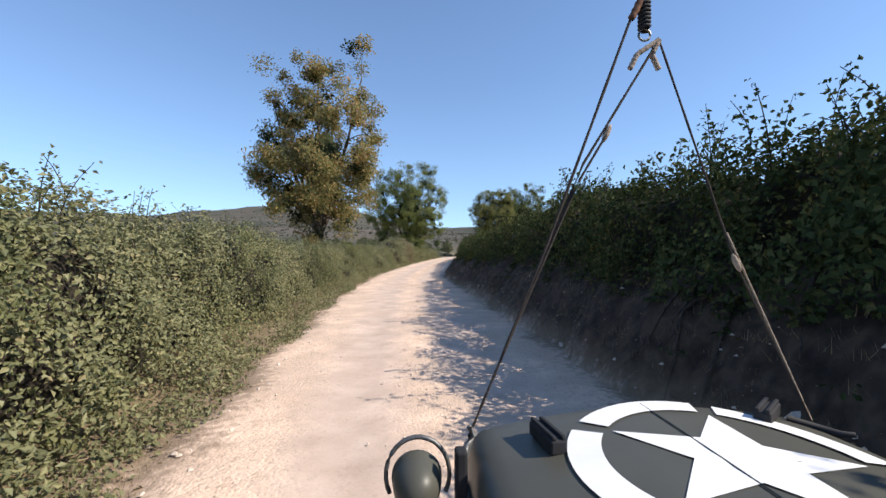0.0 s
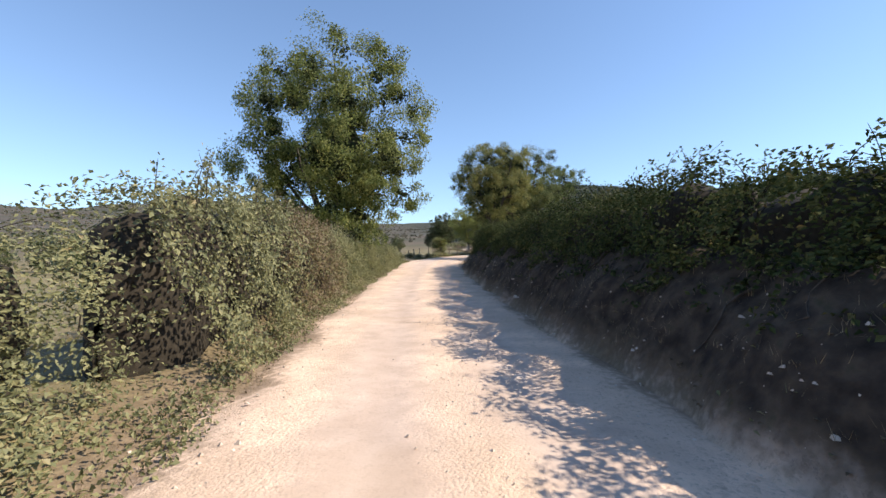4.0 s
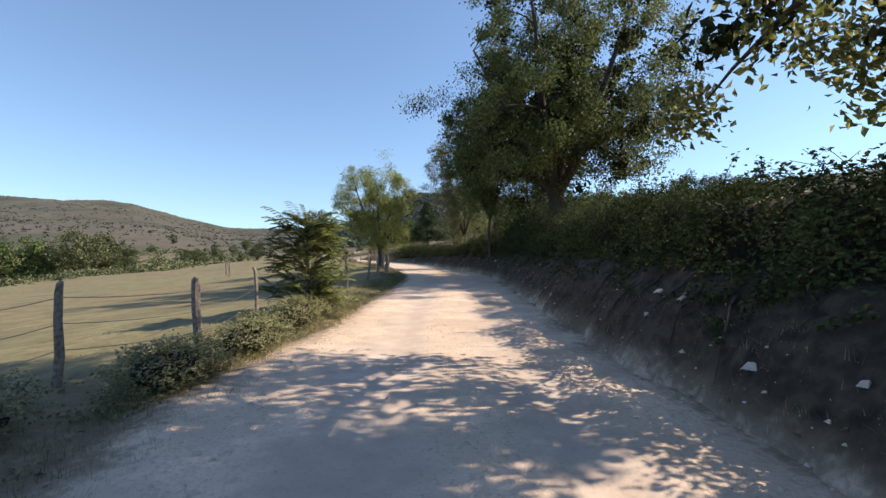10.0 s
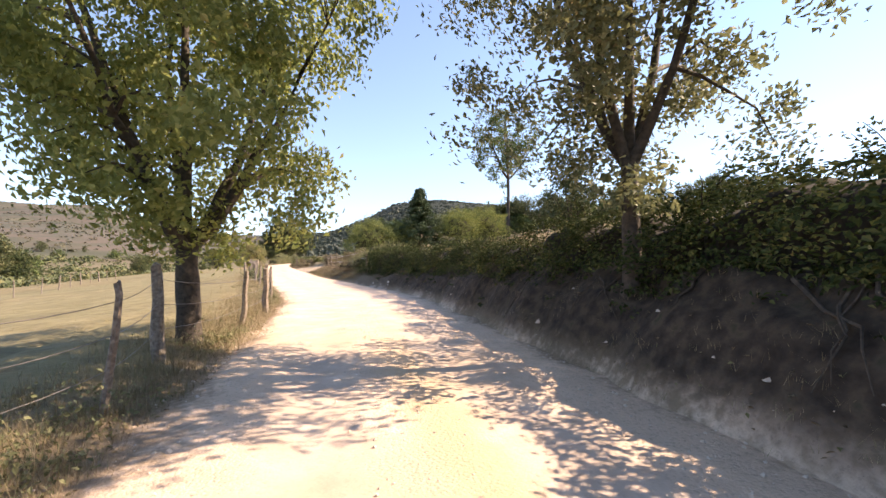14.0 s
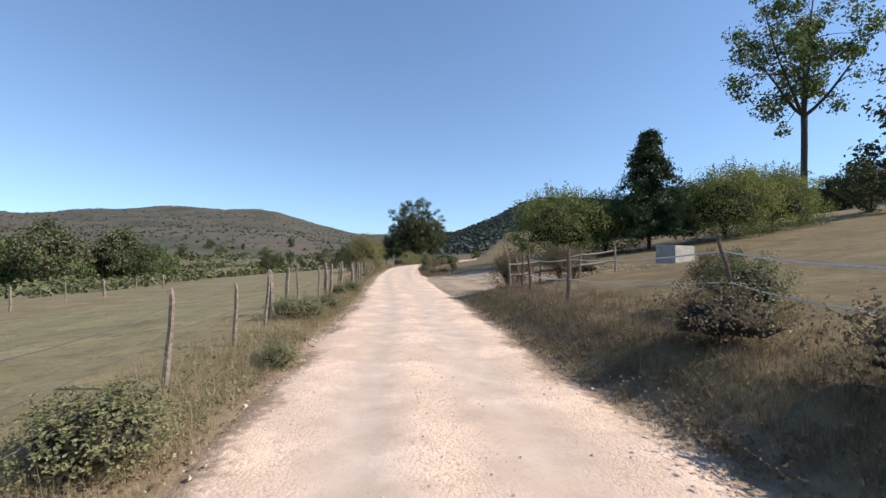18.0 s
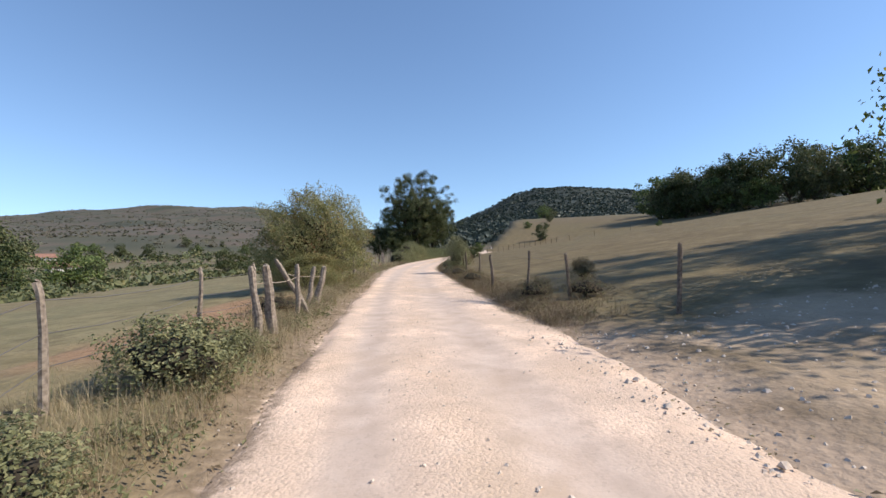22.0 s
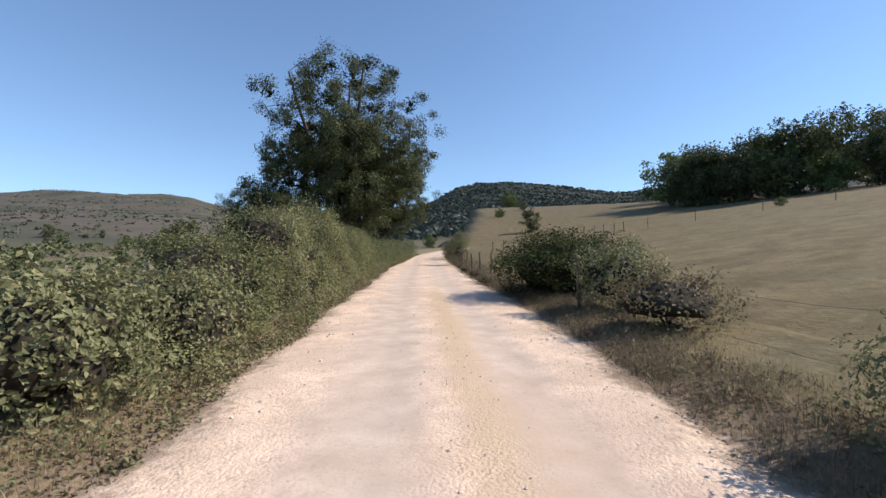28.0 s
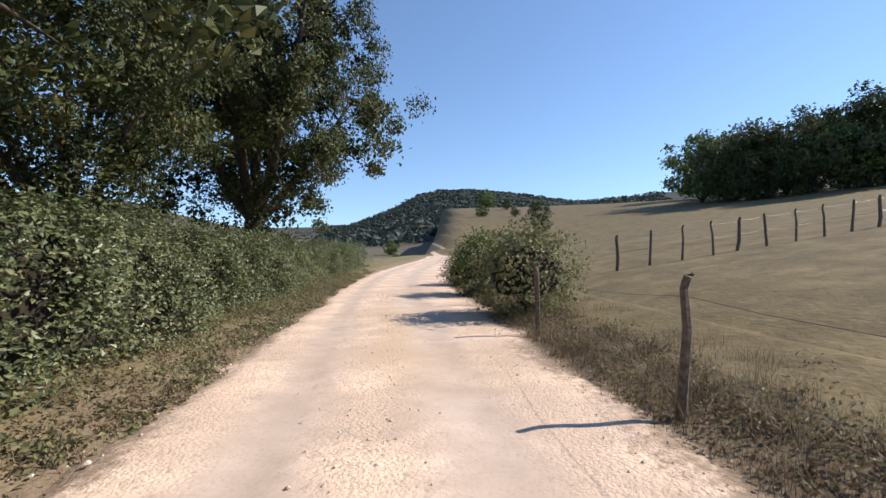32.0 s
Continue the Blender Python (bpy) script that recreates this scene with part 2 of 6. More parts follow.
def gravel(t, lat):
    """Pale gravel: worn wheel tracks, redder loose stone between and beside them. Gives colour and relief."""
    big, mid, fine = noise_of(t, 0.35, 5), noise_of(t, 2.2, 6), noise_of(t, 34.0, 4)
    grit = noise_of(t, 30.0, kind="ShaderNodeTexVoronoi")
    col = ramp(t, mid.outputs[0], [(0.25, (0.415, 0.315, 0.245)), (0.5, (0.49, 0.38, 0.305)), (0.75, (0.56, 0.45, 0.37))])
    d1 = calc(t, "ABSOLUTE", calc(t, "SUBTRACT", lat, -0.35))
    d2 = calc(t, "ABSOLUTE", calc(t, "SUBTRACT", lat, 1.35))
    near = calc(t, "MINIMUM", d1, d2)
    loose = step(t, calc(t, "ADD", near, calc(t, "MULTIPLY", mid.outputs[0], 0.8)), 0.55, 1.15)
    col = mix(t, calc(t, "MULTIPLY", loose, 0.6), col, (0.46, 0.34, 0.25))
    cob = noise_of(t, 13.0, kind="ShaderNodeTexVoronoi")
    patchy = calc(t, "MULTIPLY", step(t, noise_of(t, 0.9, 4).outputs[0], 0.44, 0.62), calc(t, "ADD", calc(t, "MULTIPLY", loose, 0.7), 0.3))
    sp = ramp(t, grit.outputs["Color"], [(0.12, (0.46, 0.43, 0.40)), (0.42, (0.97, 0.97, 0.97)), (0.85, (1.36, 1.34, 1.32))])
    mul = t.nodes.new("ShaderNodeMix")
    mul.data_type, mul.blend_type = "RGBA", "MULTIPLY"
    link(t, calc(t, "ADD", calc(t, "MULTIPLY", loose, 0.65), 0.3), mul.inputs[0])
    link(t, col, mul.inputs[6])
    link(t, sp, mul.inputs[7])
    mul2 = t.nodes.new("ShaderNodeMix")
    mul2.data_type, mul2.blend_type = "RGBA", "MULTIPLY"
    link(t, patchy, mul2.inputs[0])
    link(t, mul.outputs[2], mul2.inputs[6])
    link(t, ramp(t, cob.outputs["Color"], [(0.1, (0.66, 0.60, 0.55)), (0.4, (0.97, 0.95, 0.93)), (0.9, (1.25, 1.24, 1.23))]), mul2.inputs[7])
    col = mix(t, calc(t, "MULTIPLY", step(t, big.outputs[0], 0.5, 0.72), 0.4), mul2.outputs[2], (0.50, 0.355, 0.24))
    # ochre crown of the track where the soil shows through
    crown = step(t, calc(t, "ADD", calc(t, "ABSOLUTE", calc(t, "SUBTRACT", lat, 0.75)), calc(t, "MULTIPLY", mid.outputs[0], 0.5)), 0.75, 0.3)
    col = mix(t, calc(t, "MULTIPLY", crown, step(t, noise_of(t, 0.05, 2).outputs[0], 0.48, 0.66)), col, mix(t, fine.outputs[0], (0.50, 0.35, 0.22), (0.64, 0.47, 0.32)))
    return col, calc(t, "ADD", calc(t, "MULTIPLY", fine.outputs[0], calc(t, "ADD", calc(t, "MULTIPLY", patchy, 0.9), 0.25)), calc(t, "MULTIPLY", calc(t, "ADD", calc(t, "MULTIPLY", grit.outputs["Distance"], loose), calc(t, "MULTIPLY", calc(t, "MULTIPLY", cob.outputs["Distance"], patchy), 0.7)), -0.8))


def verge_mask(t, lat, mid, fine):
    """How far a place is from the track's middle, frayed by two noises."""
    off = calc(t, "ADD", calc(t, "ABSOLUTE", calc(t, "SUBTRACT", lat, 0.5)), calc(t, "MULTIPLY", calc(t, "SUBTRACT", mid, 0.5), 1.5))
    return calc(t, "ADD", off, calc(t, "MULTIPLY", calc(t, "SUBTRACT", fine, 0.5), 1.1))


def earth_colour(t, fine):
    return ramp(t, fine, [(0.3, (0.17, 0.122, 0.080)), (0.5, (0.24, 0.172, 0.115)), (0.72, (0.34, 0.25, 0.175))])


def road_material():
    m, t, b = base("pale_gravel", 0.95)
    lat = attr(t, "lat")
    mid, fine = noise_of(t, 0.7, 6), noise_of(t, 9.0, 6)
    col, relief = gravel(t, lat)
    edge = calc(t, "MULTIPLY", step(t, verge_mask(t, lat, mid.outputs[0], fine.outputs[0]), 1.95, 2.5), calc(t, "SUBTRACT", 1.0, attr(t, "yard")))
    col = mix(t, edge, col, earth_colour(t, fine.outputs[0]))
    link(t, col, b.inputs["Base Color"])
    bump(t, b, relief, 0.011, 0.7)
    return m


def ground_material():
    m, t, b = base("field_ground", 0.95)
    lat, wood, far, yard, earth = attr(t, "lat"), attr(t, "wood"), attr(t, "far"), attr(t, "yard"), attr(t, "earth")
    big, mid, fine = noise_of(t, 0.05, 5), noise_of(t, 0.7, 6), noise_of(t, 9.0, 6)
    dry = ramp(t, mid.outputs[0], [(0.28, (0.100, 0.070, 0.031)), (0.5, (0.155, 0.112, 0.051)), (0.75, (0.22, 0.163, 0.079))])
    green = ramp(t, fine.outputs[0], [(0.3, (0.10, 0.105, 0.045)), (0.7, (0.20, 0.19, 0.085))])
    # the pasture on the low side is greener and paler, the stubble on the high side browner
    low = step(t, lat, 2.0, -6.0)
    col = mix(t, calc(t, "MULTIPLY", calc(t, "ADD", calc(t, "MULTIPLY", low, 0.5), 0.15), step(t, big.outputs[0], 0.35, 0.65)), dry, green)
    col = mix(t, calc(t, "MULTIPLY", low, 0.4), col, ramp(t, mid.outputs[0], [(0.3, (0.22, 0.187, 0.097)), (0.7, (0.355, 0.298, 0.165))]))
    # grazed patches and bare streaks
    streak = t.nodes.new("ShaderNodeMapping")
    streak.inputs["Scale"].default_value = (0.35, 2.2, 1.0)
    streak.inputs["Rotation"].default_value = (0, 0, 0.6)
    link(t, t.nodes["pos"].outputs["Position"], streak.inputs["Vector"])
    rows = noise_of(t, 0.8, 6)
    link(t, streak.outputs[0], rows.inputs["Vector"])
    col = mix(t, calc(t, "MULTIPLY", step(t, rows.outputs[0], 0.5, 0.72), 0.16), col, (0.115, 0.082, 0.046))
    col = mix(t, calc(t, "MULTIPLY", step(t, rows.outputs[0], 0.46, 0.32), 0.15), col, (0.29, 0.225, 0.135))
    patch = noise_of(t, 0.22, 5)
    col = mix(t, calc(t, "MULTIPLY", step(t, patch.outputs[0], 0.56, 0.70), 0.55), col, (0.105, 0.095, 0.05))
    tuft = noise_of(t, 2.6, 8, 0.7)
    col = mix(t, calc(t, "MULTIPLY", step(t, tuft.outputs[0], 0.5, 0.66), 0.5), col, (0.092, 0.068, 0.034))
    col = mix(t, calc(t, "MULTIPLY", step(t, tuft.outputs[0], 0.45, 0.3), 0.4), col, (0.25, 0.19, 0.11))
    col = mix(t, calc(t, "MULTIPLY", earth, step(t, calc(t, "ADD", mid.outputs[0], calc(t, "MULTIPLY", earth, 0.3)), 0.45, 0.7)), col, ramp(t, fine.outputs[0], [(0.3, (0.24, 0.135, 0.07)), (0.7, (0.38, 0.23, 0.13))]))
    # verge: dusty earth and litter, then the track's gravel
    off = verge_mask(t, lat, mid.outputs[0], fine.outputs[0])
    edge = step(t, off, 3.9, 2.5)
    col = mix(t, calc(t, "MULTIPLY", edge, 0.8), col, earth_colour(t, fine.outputs[0]))
    stone, relief = gravel(t, lat)
    close = step(t, off, 2.5, 1.95)
    rubble = calc(t, "MULTIPLY", calc(t, "MULTIPLY", yard, step(t, calc(t, "ADD", mid.outputs[0], calc(t, "MULTIPLY", yard, 0.25)), 0.5, 0.8)), 0.42)
    col = mix(t, calc(t, "MAXIMUM", close, rubble), col, stone)
    # the cut bank: very dark brown earth, mottled
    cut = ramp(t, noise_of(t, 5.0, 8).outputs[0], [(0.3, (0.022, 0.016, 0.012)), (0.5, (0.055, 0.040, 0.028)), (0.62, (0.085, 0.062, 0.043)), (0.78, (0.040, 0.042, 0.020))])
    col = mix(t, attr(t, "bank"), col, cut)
    # distance: scrub, fields and woods; the woods' colour includes a bluish haze tint
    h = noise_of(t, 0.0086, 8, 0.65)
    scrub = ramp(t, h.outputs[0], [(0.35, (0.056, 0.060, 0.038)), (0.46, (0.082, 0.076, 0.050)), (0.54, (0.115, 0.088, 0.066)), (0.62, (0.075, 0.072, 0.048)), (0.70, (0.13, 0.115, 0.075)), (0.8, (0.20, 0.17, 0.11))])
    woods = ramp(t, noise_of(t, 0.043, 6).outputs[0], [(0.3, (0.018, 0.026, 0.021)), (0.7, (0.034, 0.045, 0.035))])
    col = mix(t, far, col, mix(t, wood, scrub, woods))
    link(t, col, b.inputs["Base Color"])
    bump(t, b, fine.outputs[0], 0.05, 0.7)
    return m


ROAD_MAT, GROUND_MAT = road_material(), ground_material()
STONE_MAT = plain("loose_stone", (0.66, 0.56, 0.47), (0.52, 0.42, 0.33), 0.95, scale=30, relief=0.006)


def blade_material(name, stops):
    m, t, b = base(name, 0.8)
    g = t.nodes.new("ShaderNodeNewGeometry")
    link(t, ramp(t, g.outputs["Random Per Island"], stops), b.inputs["Base Color"])
    return m


GRASS_MAT = blade_material("dry_grass", [(0.0, (0.14, 0.105, 0.06)), (0.35, (0.27, 0.205, 0.12)), (0.75, (0.40, 0.32, 0.20)), (0.88, (0.17, 0.17, 0.075)), (1.0, (0.12, 0.14, 0.055))])
BRUSH_MAT = blade_material("dry_brush", [(0.0, (0.085, 0.058, 0.036)), (0.4, (0.17, 0.118, 0.072)), (0.8, (0.28, 0.205, 0.13)), (1.0, (0.13, 0.125, 0.06))])
GREEN_GRASS_MAT = blade_material("green_grass", [(0.0, (0.07, 0.09, 0.03)), (0.6, (0.13, 0.15, 0.05)), (1.0, (0.28, 0.23, 0.11))])

# ---- the plan: a line along the track, one point for every 7 marks of its chainage, from mark -28 on ----
LINE = [(3.4, -27.8), (2.5, -20.8), (1.7, -13.9), (0.8, -6.9), (0.0, 0.0), (-0.8, 7.0), (-1.7, 17.2), (-2.0, 27.5), (-1.7, 37.5), (-1.2, 47.2),
        (-0.5, 56.3), (0.4, 65.0), (1.6, 73.6), (3.5, 82.2), (6.4, 90.4), (9.9, 98.4), (13.3, 107.0), (15.2, 116.7), (16.7, 126.3), (16.6, 136.3),
        (16.7, 146.8), (17.1, 156.8), (17.0, 166.6), (17.0, 176.1), (17.4, 185.9), (18.1, 195.5), (19.2, 205.7), (21.0, 215.8), (23.2, 226.1), (25.5, 236.8),
        (28.1, 247.4), (30.6, 258.0), (32.6, 266.5), (34.4, 273.3), (36.6, 279.9), (39.3, 286.4), (42.3, 292.7), (45.5, 298.9), (48.6, 305.3), (51.2, 311.8)]


def smooth_line(points, n=24):
    p = np.array([(2 * points[0][0] - points[1][0], 2 * points[0][1] - points[1][1])] + points + [(2 * points[-1][0] - points[-2][0], 2 * points[-1][1] - points[-2][1])])
    out = []
    for i in range(1, len(p) - 2):
        for u in np.linspace(0, 1, n, endpoint=False):
            a, b, c, d = p[i - 1:i + 3]
            out.append(0.5 * (2 * b + (c - a) * u + (2 * a - 5 * b + 4 * c - d) * u * u + (3 * b - a - 3 * c + d) * u ** 3))
    return np.array(out)


TRACK = smooth_line(LINE)
TANG = np.gradient(TRACK, axis=0)
TANG /= np.linalg.norm(TANG, axis=1)[:, None]
TS = -28 + np.arange(len(TRACK)) * 7 / 24


def along(s, l):
    """World x, y of the place at chainage mark s of the track and l metres to its right."""
    x, y = np.interp(s, TS, TRACK[:, 0]), np.interp(s, TS, TRACK[:, 1])
    tx, ty = np.interp(s, TS, TANG[:, 0]), np.interp(s, TS, TANG[:, 1])
    return x + ty * l, y - tx * l


def heading(s):
    return math.atan2(np.interp(s, TS, TANG[:, 1]), np.interp(s, TS, TANG[:, 0]))


def to_track(x, y):
    """s and l of world places, given as arrays."""
    x, y = np.asarray(x, float).ravel(), np.asarray(y, float).ravel()
    s, l = np.empty(len(x)), np.empty(len(x))
    for i in range(0, len(x), 4000):
        d = (x[i:i + 4000, None] - TRACK[None, ::3, 0]) ** 2 + (y[i:i + 4000, None] - TRACK[None, ::3, 1]) ** 2
        k = np.argmin(d, 1) * 3
        dx, dy = x[i:i + 4000] - TRACK[k, 0], y[i:i + 4000] - TRACK[k, 1]
        s[i:i + 4000] = TS[k] + 0.7 * (dx * TANG[k, 0] + dy * TANG[k, 1])
        l[i:i + 4000] = dx * TANG[k, 1] - dy * TANG[k, 0]
        far = np.minimum(k, len(TRACK) - 1 - k) < 2
        l[i:i + 4000] = np.where(far, l[i:i + 4000], np.sign(l[i:i + 4000]) * np.sqrt(d[np.arange(len(k)), k // 3]))
    return s, l


def left_edge(s):
    """How far the track's gravel reaches to the left, as l."""
    return np.interp(s, [-10, 10, 20, 30, 50, 56, 66, 71, 90, 105, 123, 128, 131, 141, 148, 155, 162, 170, 175, 184, 190, 196], [-1.4, -1.65, -1.8, -1.7, -1.75, -2.2, -2.3, -1.6, -1.5, -1.4, -1.28, -1.04, -0.95, -0.95, -1.1, -1.45, -1.95, -1.85, -1.6, -1.8, -1.2, -0.95])


def right_edge(s):
    return np.interp(s, [-10, 14, 20, 30, 45, 56, 75, 90, 100, 108, 112, 121, 128, 134, 145, 155, 166, 172, 180, 190, 196], [2.6, 2.4, 1.9, 2.4, 2.3, 2.4, 2.7, 2.9, 3.0, 2.6, 2.2, 2.1, 2.3, 2.75, 2.6, 2.2, 2.2, 2.6, 2.4, 2.4, 2.9])


def across(s, l):
    """l with both edges of the track brought to one distance."""
    return np.where(l < 0, l * (1.6 / -left_edge(s)), l * 2.6 / right_edge(s))


def ease(v, lo, hi):
    u = np.clip((v - lo) / (hi - lo), 0, 1)
    return u * u * (3 - 2 * u)


MID = (16.0, 143.0)
SKY_AZ = [-180, -120, -90, -60, -45, -36, -30, -24, -20, -17.5, -14, -9, -5, 0, 4, 8, 11, 13, 18, 25, 36, 60, 90, 120, 180]
SKY_EL = [4.5, 7.0, 7.8, 7.0, 6.2, 5.9, 6.8, 7.6, 7.5, 6.8, 4.9, 3.2, 3.0, 2.9, 2.9, 3.7, 4.7, 5.2, 5.5, 5.2, 4.0, 3.6, 3.6, 3.8, 4.5]
RIDGE = 2400.0


def wave(x, y, k, seed):
    return np.sin(x * k + seed) * np.cos(y * k * 1.13 + seed * 1.7) + 0.5 * np.sin(x * k * 2.3 + y * k * 1.9 + seed * 3.1)


def bank_top(s):
    """How high the cut earth bank on the right stands over the track."""
    return np.interp(s, [-10, 12, 18, 24, 31, 44, 48, 52, 60.5, 63, 70, 95, 101, 106], [1.4, 1.3, 1.05, 1.05, 1.35, 1.4, 1.2, 0.0, 0.0, 0.9, 1.2, 1.25, 0.9, 0.0])


def bank_face(s, l):
    """0 at the foot of the bank, 1 on its top."""
    foot = right_edge(s) + 0.22 + 0.10 * np.sin(s * 1.9) + 0.07 * np.sin(s * 4.7)
    u = np.clip((l - foot) / 1.0, 0, 1)
    return u ** 0.62 * (1.0 - 0.12 * np.sin(u * 9.4) * (1 - u))


def height(x, y, s=None, l=None):
    x, y = np.asarray(x, float).ravel(), np.asarray(y, float).ravel()
    if s is None:
        s, l = to_track(x, y)
    right = 0.145 * np.maximum(0, l - 4.6) * (1 - 0.5 * ease(l, 85, 280))
    left = -0.085 * np.clip(-l - 4.0, 0, 74)
    verge = 0.13 * ease(-across(s, l), 2.05, 3.3) * (1 - 0.6 * ease(-l, 2.6, 6)) + 0.15 * ease(across(s, l), 3.1, 4.3) + 0.4 * ease(l, 2.9, 4.2) * ease(s, 102, 108) * (1 - ease(s, 119, 121.5))
    bank = bank_top(s) * bank_face(s, l) * (1 - 0.55 * ease(l, 5.6, 11))
    ahead = 0.03 * np.maximum(0, s - 204) ** 2 / (np.maximum(0, s - 204) + 25) * (1 - ease(s, 500, 800))
    z = right + left + verge + bank + ahead + 0.02 * wave(x, y, 0.33, 1.0) * ease(np.abs(l - 0.6), 2.2, 5) + 0.12 * wave(x, y, 0.11, 2.0) * ease(np.abs(l), 6, 25)
    z = z - 0.04 * (1 - ease(np.abs(across(s, l) - 0.55), 2.2, 2.8))
    r = np.hypot(x - MID[0], y - MID[1])
    az = np.degrees(np.arctan2(-(x - MID[0]), y - MID[1]))
    el = np.interp(az, SKY_AZ, SKY_EL)
    hill = np.tan(np.radians(el)) * RIDGE * np.minimum(r / RIDGE, 1.0) ** 1.55
    hill = np.where(r > RIDGE, hill * np.clip(1 - (r - RIDGE) / 3500, 0, 1), hill)
    hill = hill + (10 * wave(x, y, 0.0064, 4.0) + 3 * wave(x, y, 0.021, 5.0)) * ease(r, 560, 1260) * np.minimum(1, el / 6)
    k = ease(r, 230, 600)
    return z * (1 - k) + hill * k


def lift(x, y):
    return float(height([x], [y])[0])


# ---- mesh helpers ----
def mesh_of(name, verts, quads, mat, smooth=False):
    """A mesh from vertex and face arrays; all faces have the same number of corners."""
    verts, quads = np.asarray(verts, np.float32), np.asarray(quads, np.int32)
    me = bpy.data.meshes.new(name)
    n, k = quads.shape
    me.vertices.add(len(verts))
    me.vertices.foreach_set("co", verts.ravel())
    me.loops.add(n * k)
    me.loops.foreach_set("vertex_index", quads.ravel())
    me.polygons.add(n)
    me.polygons.foreach_set("loop_start", np.arange(0, n * k, k, dtype=np.int32))
    me.polygons.foreach_set("use_smooth", np.full(n, smooth))
    me.update(calc_edges=True)
    me.materials.append(mat)
    return me


def part(name, data, parent, label="", mat=None):
    """Links a mesh or a bmesh as one object under a thing or under a part."""
    if isinstance(data, bmesh.types.BMesh):
        me = bpy.data.meshes.new(name)
        data.to_mesh(me)
        data.free()
        me.materials.append(mat)
        data = me
    ob = new(name, data)
    ob.parent = parent
    if label:
        ob["label"] = label
    return ob


def thing(name, m, label, category, group="", kind=""):
    e = new(name)
    e.empty_display_size = 0.2
    e.matrix_basis = m
    return tagged(e, label, category, group, kind)


def put(x, y, dz=0.0, turn=0.0, size=1.0):
    return Matrix.LocRotScale((x, y, lift(x, y) + dz), Euler((0, 0, turn)), (size,) * 3)


def tube(points, radii, sides=7, seed=0, rough=0.0):
    """Vertices and quads of a tapered limb along points."""
    rng = np.random.default_rng(seed)
    p, r = np.asarray(points, float), np.asarray(radii, float)
    t = np.gradient(p, axis=0)
    t /= np.linalg.norm(t, axis=1)[:, None] + 1e-9
    ref = np.where(np.abs(t[:, 2:3]) > 0.9, [[1.0, 0, 0]], [[0, 0, 1.0]])
    u = np.cross(t, ref)
    u /= np.linalg.norm(u, axis=1)[:, None]
    w = np.cross(t, u)
    a = np.linspace(0, 2 * np.pi, sides, endpoint=False)
    k = 1 + rough * rng.normal(size=(len(p), sides))
    v = p[:, None] + (u[:, None] * np.cos(a)[None, :, None] + w[:, None] * np.sin(a)[None, :, None]) * (r[:, None] * k)[:, :, None]
    i, j = np.meshgrid(np.arange(len(p) - 1), np.arange(sides), indexing="ij")
    i, j = i.ravel(), j.ravel()
    q = np.stack([i * sides + j, i * sides + (j + 1) % sides, (i + 1) * sides + (j + 1) % sides, (i + 1) * sides + j], 1)
    caps = [[e * sides, e * sides + sides // 3, e * sides + 2 * sides // 3, e * sides + sides - 1] for e in (0, len(p) - 1)]
    return v.reshape(-1, 3), np.vstack([q, caps])


def gather(pieces):
    vs, qs, n = [], [], 0
    for v, q in pieces:
        vs.append(v)
        qs.append(np.asarray(q) + n)
        n += len(v)
    return np.vstack(vs), np.vstack(qs)


def leaves(rng, at, out, size, droop=0.25, slim=0.62):
    """A folded leaf at each place, facing roughly outwards."""
    n = len(at)
    nrm = out + rng.normal(scale=0.55, size=(n, 3)) + [0, 0, 0.25]
    nrm /= np.linalg.norm(nrm, axis=1)[:, None] + 1e-9
    d = rng.normal(size=(n, 3)) - [0, 0, droop * 2]
    d -= nrm * (d * nrm).sum(1)[:, None]
    d /= np.linalg.norm(d, axis=1)[:, None] + 1e-9
    w = np.cross(nrm, d)
    z = (size * rng.uniform(0.6, 1.3, n))[:, None]
    a = at - d * z * 0.5
    b = at + w * z * 0.5 * slim + nrm * z * 0.12 - d * z * 0.06
    c = at + d * z * 0.5 - nrm * z * 0.1
    e = at - w * z * 0.5 * slim + nrm * z * 0.12 - d * z * 0.06
    v = np.stack([a, b, c, e], 1).reshape(-1, 3)
    return v, np.arange(n * 4).reshape(n, 4)


def lump(p, seed, k=1.0):
    return np.sin(p[:, 0] * 3.1 * k + seed) * np.sin(p[:, 1] * 2.7 * k + seed * 2.1) * np.sin(p[:, 2] * 3.3 * k + seed * 0.7) + \
        0.6 * np.sin(p[:, 0] * 6.3 * k + p[:, 2] * 4.9 * k + seed * 1.3)


# ---- ground, track ----
def stony(s, l):
    """Where gravel spreads beside the track: the farm entrance and the turnout by the pasture."""
    return np.maximum(ease(s, 120.5, 122.5) * (1 - ease(s, 133, 135.5)) * ease(l, 2, 3) * (1 - ease(l, 6, 15)), ease(s, 56.5, 59) * (1 - ease(s, 62, 64.5)) * ease(-l, 1, 2) * (1 - ease(-l, 4.2, 5.6)))


def soil(me, s, l, wood, far):
    """What lies where: distance from the track, woods, bare earth, the stony yard."""
    yard = stony(s, l)
    bare = ease(s, 132.5, 134) * (1 - ease(s, 138, 140)) * ease(-l, 1.8, 2.4) * (1 - ease(-l, 4.2, 6))
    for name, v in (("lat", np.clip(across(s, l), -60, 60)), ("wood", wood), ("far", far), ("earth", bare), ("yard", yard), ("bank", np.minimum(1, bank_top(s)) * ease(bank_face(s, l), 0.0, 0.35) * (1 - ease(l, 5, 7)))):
        me.attributes.new(name, "FLOAT", "POINT").data.foreach_set("value", np.asarray(v).astype(np.float32))


